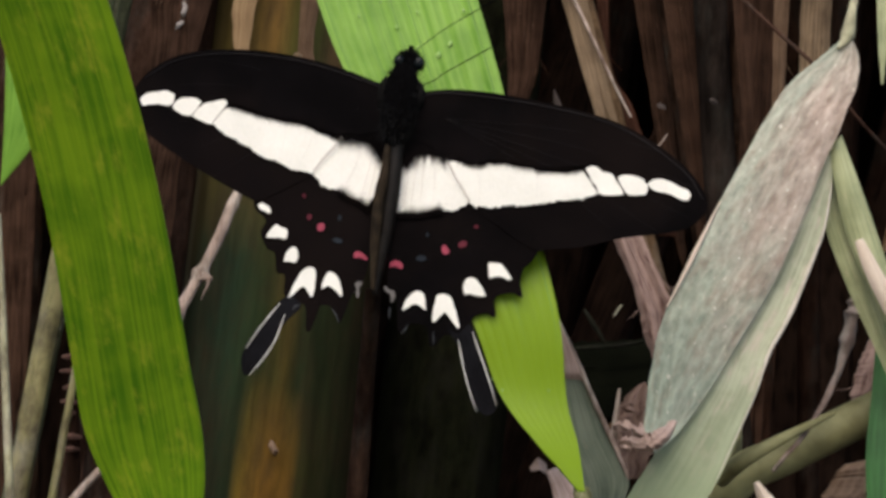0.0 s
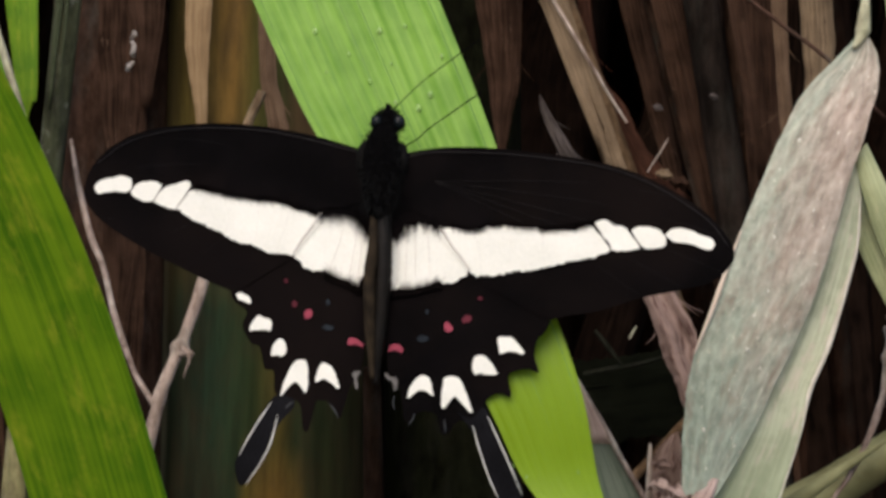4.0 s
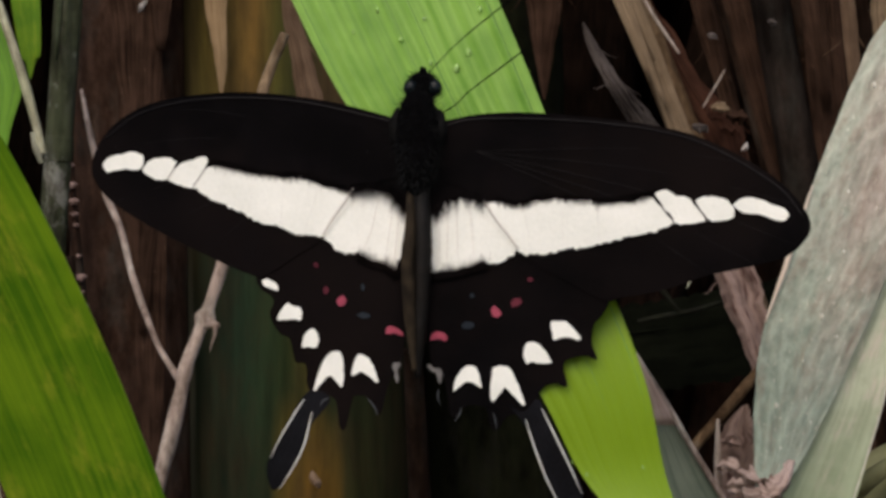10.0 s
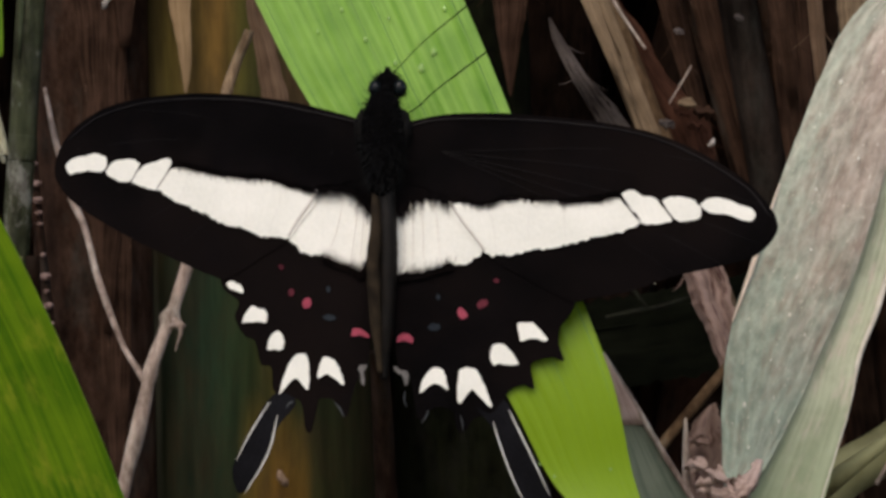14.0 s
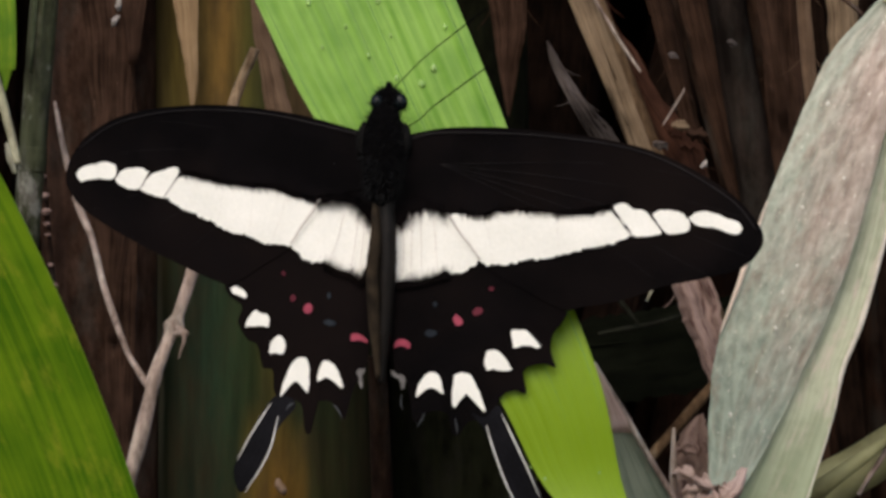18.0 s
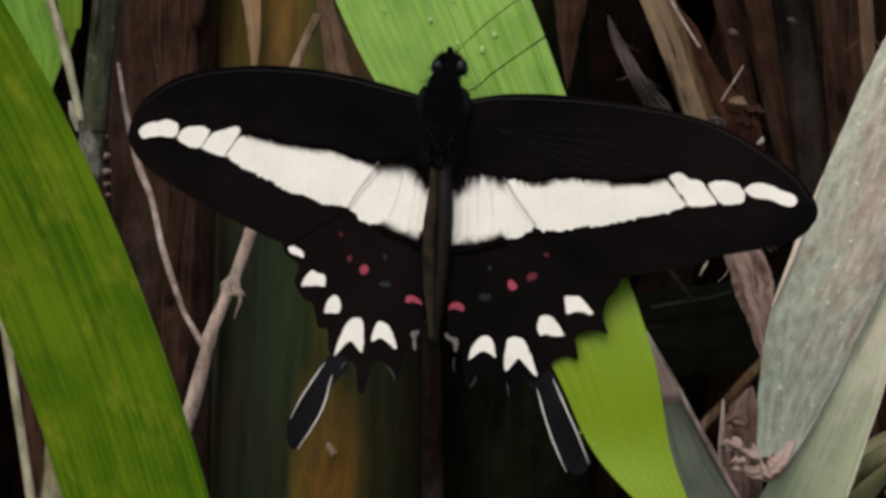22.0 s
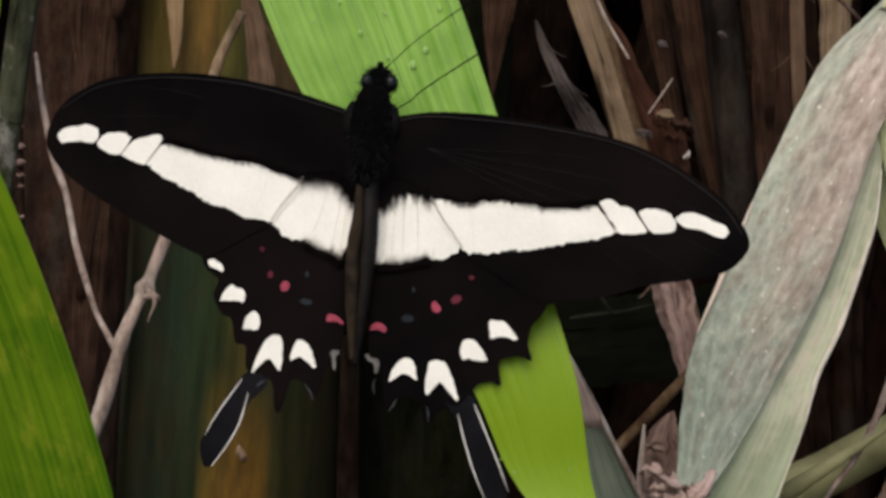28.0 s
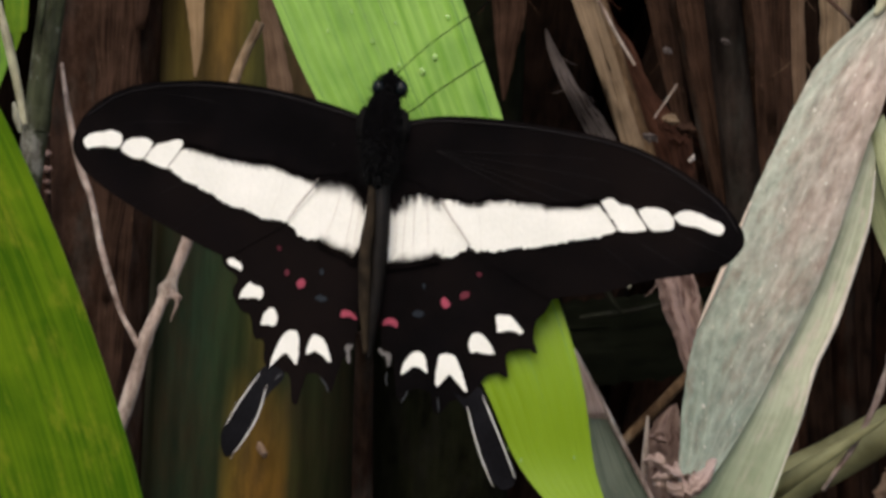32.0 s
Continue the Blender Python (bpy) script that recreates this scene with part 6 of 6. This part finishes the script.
fringe(fore_right, [(27.63, -0.21), (25.94, -0.47), (23.91, -0.79), (21.23, -1.04), (18.06, -0.63), (15.02, -0.48), (12.16, -1.34), (9.37, -0.66)], 640, 0.12, 0.9, 0.00032, 62)
fringe(hind_left, [(-8.09, 0.66), (-5.99, 0.98), (-3.56, 0.70), (-2.21, -0.24), (-1.41, -1.44)], 620, 0.2, 2.2, 0.0004, 63)
fringe(hind_right, [(1.81, -1.85), (2.75, -1.18), (3.48, -0.31), (6.09, -0.05), (8.23, -0.72)], 620, 0.2, 2.2, 0.0004, 64)
fringe(hind_left, [(-7.07, -6.93), (-5.72, -7.53), (-3.83, -8.14), (-2.69, -9.01), (-1.95, -8.54)], 420, 0.1, 1.6, 0.0004, 65, -1)
fringe(hind_right, [(1.81, -9.34), (3.55, -9.14), (5.16, -8.87), (6.83, -8.34), (8.37, -8.00)], 420, 0.1, 1.6, 0.0004, 66, -1)


def spots(parent, rows, mat, name):
    for k, c in enumerate(rows):
        mx, mz = sum(p[0] for p in c) / len(c), sum(p[1] for p in c) / len(c)
        c = [(mx + (p[0] - mx) * 0.92, mz + (p[1] - mz) * 0.92) for p in c]
        part(name, patch(c, 0.00012, 4, 0.07, k + 40), mat, parent)


spots(hind_left, ([(-18.68, -9.91), (-18.06, -9.70), (-17.01, -10.17), (-16.60, -10.71), (-16.74, -11.25), (-17.64, -10.92), (-18.47, -10.58)],
                  [(-16.94, -14.84), (-16.67, -13.96), (-16.11, -13.08), (-15.49, -12.60), (-14.73, -12.94), (-13.90, -13.13), (-13.63, -13.94), (-13.90, -14.82), (-14.59, -14.62), (-15.63, -14.76), (-16.32, -14.70)],
                  [(-13.90, -17.79), (-13.70, -16.91), (-13.22, -15.96), (-12.53, -15.55), (-11.98, -15.95), (-11.64, -16.89), (-11.84, -17.84), (-12.32, -18.11), (-12.87, -17.91), (-13.56, -18.05)],
                  [(-12.53, -23.37), (-12.26, -22.15), (-11.71, -20.46), (-11.02, -19.11), (-10.34, -18.36), (-9.25, -18.15), (-8.70, -19.09), (-8.57, -20.77), (-8.77, -22.65), (-9.11, -22.65), (-9.45, -21.58), (-10.00, -21.39), (-10.89, -21.53), (-11.57, -22.14), (-12.12, -22.96)],
                  [(-7.89, -21.30), (-7.75, -19.95), (-7.35, -18.94), (-6.74, -18.60), (-5.99, -18.87), (-5.31, -19.53), (-4.84, -20.74), (-4.44, -21.94), (-4.77, -22.21), (-5.31, -21.68), (-6.26, -21.02), (-7.07, -20.75), (-7.55, -21.23)]), WHITE, "white_spot")
spots(hind_right, ([(15.68, -15.05), (15.95, -14.71), (17.54, -14.71), (18.33, -15.37), (19.12, -16.29), (19.52, -16.82), (18.99, -17.09), (18.20, -16.76), (17.01, -16.83), (16.08, -17.04), (15.82, -16.11)],
                  [(12.56, -17.99), (12.90, -17.32), (13.69, -17.12), (14.49, -17.45), (15.35, -18.31), (15.88, -19.30), (16.08, -19.70), (15.15, -19.90), (14.22, -19.78), (13.56, -19.65), (12.90, -19.85), (12.50, -18.99)],
                  [(4.15, -23.18), (4.35, -22.04), (4.89, -20.90), (5.49, -20.16), (6.23, -19.89), (7.03, -20.16), (7.50, -21.02), (7.76, -22.36), (7.70, -22.76), (7.16, -22.29), (6.36, -22.03), (5.56, -22.17), (4.75, -22.84)],
                  [(8.57, -24.02), (8.57, -22.68), (8.70, -21.21), (8.90, -20.21), (9.57, -19.88), (10.70, -19.93), (11.37, -20.66), (11.97, -21.86), (12.50, -23.32), (12.96, -24.65), (12.63, -24.85), (11.83, -23.86), (11.17, -23.00), (10.37, -22.67), (9.57, -22.74), (9.23, -23.48), (8.97, -24.48)]), WHITE, "white_spot")
spots(hind_left, ([(-3.02, -20.19), (-2.75, -19.72), (-1.95, -19.58), (-1.88, -20.05), (-2.28, -20.45), (-2.15, -21.39), (-2.28, -22.26), (-2.62, -21.73), (-2.75, -20.72)],), HOOK, "grey_hook")
spots(hind_right, ([(1.14, -20.04), (1.47, -19.78), (1.94, -20.24), (2.81, -20.37), (3.08, -21.04), (2.95, -22.11), (2.54, -22.18), (2.41, -21.04), (1.74, -20.78)],), HOOK, "grey_hook")
spots(hind_left, ([(-9.59, -12.37), (-9.25, -11.84), (-8.70, -11.77), (-8.36, -12.30), (-8.70, -12.98), (-9.32, -13.05)],
                  [(-3.83, -16.18), (-3.56, -15.44), (-2.89, -15.37), (-2.08, -15.77), (-1.54, -16.23), (-1.68, -16.57), (-2.69, -16.24), (-3.36, -16.37)]), ROSE, "rose_spot")
spots(hind_right, ([(1.54, -17.10), (1.74, -16.36), (2.34, -15.96), (3.15, -16.09), (3.68, -16.69), (3.48, -17.23), (2.68, -16.90), (2.08, -16.97)],
                  [(8.77, -13.34), (9.17, -12.94), (9.70, -13.34), (10.03, -14.00), (9.63, -14.40), (8.97, -14.21)]), ROSE, "rose_spot")
spots(hind_left, ([(-11.23, -11.03), (-10.89, -10.63), (-10.48, -10.97), (-10.61, -11.50), (-11.09, -11.57)],
                  [(-12.46, -8.07), (-12.05, -7.80), (-11.71, -8.14), (-12.05, -8.48)]), DIMROSE, "rose_spot")
spots(hind_right, ([(11.10, -12.60), (11.50, -12.13), (12.23, -12.06), (12.50, -12.53), (11.97, -13.00), (11.30, -13.20)],
                  [(12.90, -10.00), (13.30, -9.60), (13.76, -9.73), (13.56, -10.13)]), DIMROSE, "rose_spot")
spots(hind_left, ([(-7.21, -14.11), (-6.53, -13.71), (-5.72, -13.90), (-5.45, -14.31), (-6.40, -14.51)],
                  [(-6.74, -10.69), (-6.40, -10.35), (-6.13, -10.82), (-6.46, -11.22)]), GREY, "grey_spot")
spots(hind_right, ([(5.29, -15.22), (5.83, -14.82), (6.70, -14.95), (6.90, -15.41), (6.23, -15.75), (5.49, -15.69)],
                  [(6.23, -11.74), (6.56, -11.41), (6.83, -11.74), (6.56, -12.14)]), GREY, "grey_spot")


def edge_line(parent, pts, r=0.00009):
    part("white_edge", tube([wing_at(p, 0.0002) for p in pts], [r * 0.3, r, r, r * 0.8, r * 0.2], 30, 6, 0.3, 5), WHITE, parent)


edge_line(tail_left, [(-13.49, -24.08), (-15.00, -26.40), (-16.39, -28.72), (-17.64, -31.18)])
edge_line(tail_left, [(-12.60, -25.68), (-13.42, -29.27), (-14.73, -32.06), (-16.66, -35.08)])
edge_line(tail_right, [(12.89, -26.40), (13.82, -29.46), (15.15, -33.03), (16.74, -36.33)])
rim = [(hind_left, [(-5.79, -24.10), (-5.31, -24.63), (-4.91, -25.23), (-4.71, -25.96)]), (hind_left, [(-10.61, -24.02), (-11.16, -24.29), (-11.57, -24.84)]), (hind_right, [(5.29, -25.04), (5.16, -25.64), (4.82, -26.18), (4.49, -26.65)]), (hind_right, [(9.10, -25.68), (9.30, -26.55), (9.37, -27.48)]), (hind_right, [(2.61, -22.85), (2.48, -23.79), (2.75, -24.72)])]
for wing, line in rim:
    part("pale_rim", tube([wing_at(p, 0.0002) for p in line], [0.00005, 0.00012, 0.00004], 24, 6, 0.3, 6), RIM, wing)
edge_line(tail_right, [(14.75, -25.05), (16.21, -28.10), (17.80, -31.40), (19.45, -35.08)])

part("thorax", ball((0.0002, -0.0012, 0.0064), (0.0027, 0.0024, 0.0067), rough=0.05), FUR, butterfly)
part("abdomen", tube([(0.0005, -0.0010, 0.0020), (0.0007, -0.0013, -0.0054), (0.0005, -0.0011, -0.0134), (0.0001, -0.0006, -0.0214)],
                     [0.0010, 0.00115, 0.0011, 0.0009, 0.0004], 60, 16, 0.04, 1), ABDOMEN, butterfly)
part("abdomen_side", tube([(-0.0006, -0.0010, 0.0024), (-0.0007, -0.0018, -0.0030), (-0.0010, -0.0020, -0.0080), (-0.0008, -0.0018, -0.0134), (-0.0003, -0.0010, -0.0207)],
                          [0.0004, 0.0006, 0.0008, 0.0008, 0.0007, 0.0003], 60, 14, 0.06, 2), FLANK, butterfly, "brown flank of the abdomen")
part("head", ball((0.0008, -0.0006, 0.0130), (0.0016, 0.0015, 0.0017), rough=0.08), FUR, butterfly)
for s in (-1, 1):
    part("shoulder_tuft", ball((0.0002 + s * 0.0023, -0.0006, 0.0079), (0.0011, 0.0013, 0.0024), rough=0.25), TUFT, butterfly, "grey-brown shoulder fur")
    part("palp", tube([(0.0008 + s * 0.00015, -0.0008, 0.0142), (0.0008 + s * 0.00008, -0.0010, 0.0153)], [0.0005, 0.00025], 8, 8), FUR, butterfly)
    part("eye", ball((0.0008 + s * 0.0014, -0.0012, 0.0128), (0.0009, 0.0011, 0.0011)), EYE, butterfly, "glossy dark eye")
part("antenna", tube([(0.0013, -0.001, 0.0144), (0.0054, 0.0005, 0.0187), (0.0127, 0.003, 0.0248)], [0.00006, 0.00006, 0.0001], 40, 6), FUR, butterfly)
part("antenna", tube([(0.0023, 0.0, 0.0094), (0.0047, 0.001, 0.0110), (0.0064, 0.002, 0.0127), (0.0130, 0.003, 0.0177)], [0.00009, 0.00007, 0.0001], 40, 6), FUR, butterfly)


def hairs():
    """Short dark fur standing off thorax and head."""
    rng = random.Random(4)
    bm = bmesh.new()
    for _ in range(1400):
        on_head = rng.random() < 0.3
        g, h = rng.uniform(0, 2 * math.pi), rng.uniform(-0.9, 0.95)
        d = Vector((math.cos(g) * math.sqrt(1 - h * h), -abs(math.sin(g)) * math.sqrt(1 - h * h), h))
        c, size = (HEAD, (0.0018, 0.0015, 0.0016)) if on_head else (THORAX, (0.0025, 0.0023, 0.0062))
        p = c + Vector((d.x * size[0], d.y * size[1], d.z * size[2]))
        tip = p + (d + Vector((rng.gauss(0, 0.4), rng.gauss(0, 0.3), rng.gauss(-0.3, 0.4)))) * rng.uniform(0.0003, 0.0008 if on_head else 0.0012)
        a = (tip - p).cross(Vector((0.3, 1, 0.2))).normalized() * 0.00005
        bm.faces.new([bm.verts.new(q) for q in (p - a, p + a, tip)])
    return bm


HEAD = Vector((0.0008, -0.0006, 0.0130))
THORAX = Vector((0.0002, -0.0012, 0.0064))
part("fur", hairs(), FURTIP, butterfly, "short grey-black fur")


def motions():
    walk(butterfly, [(0.0, pose(*BODY)), (32.0, pose(*BODY))])


motions()
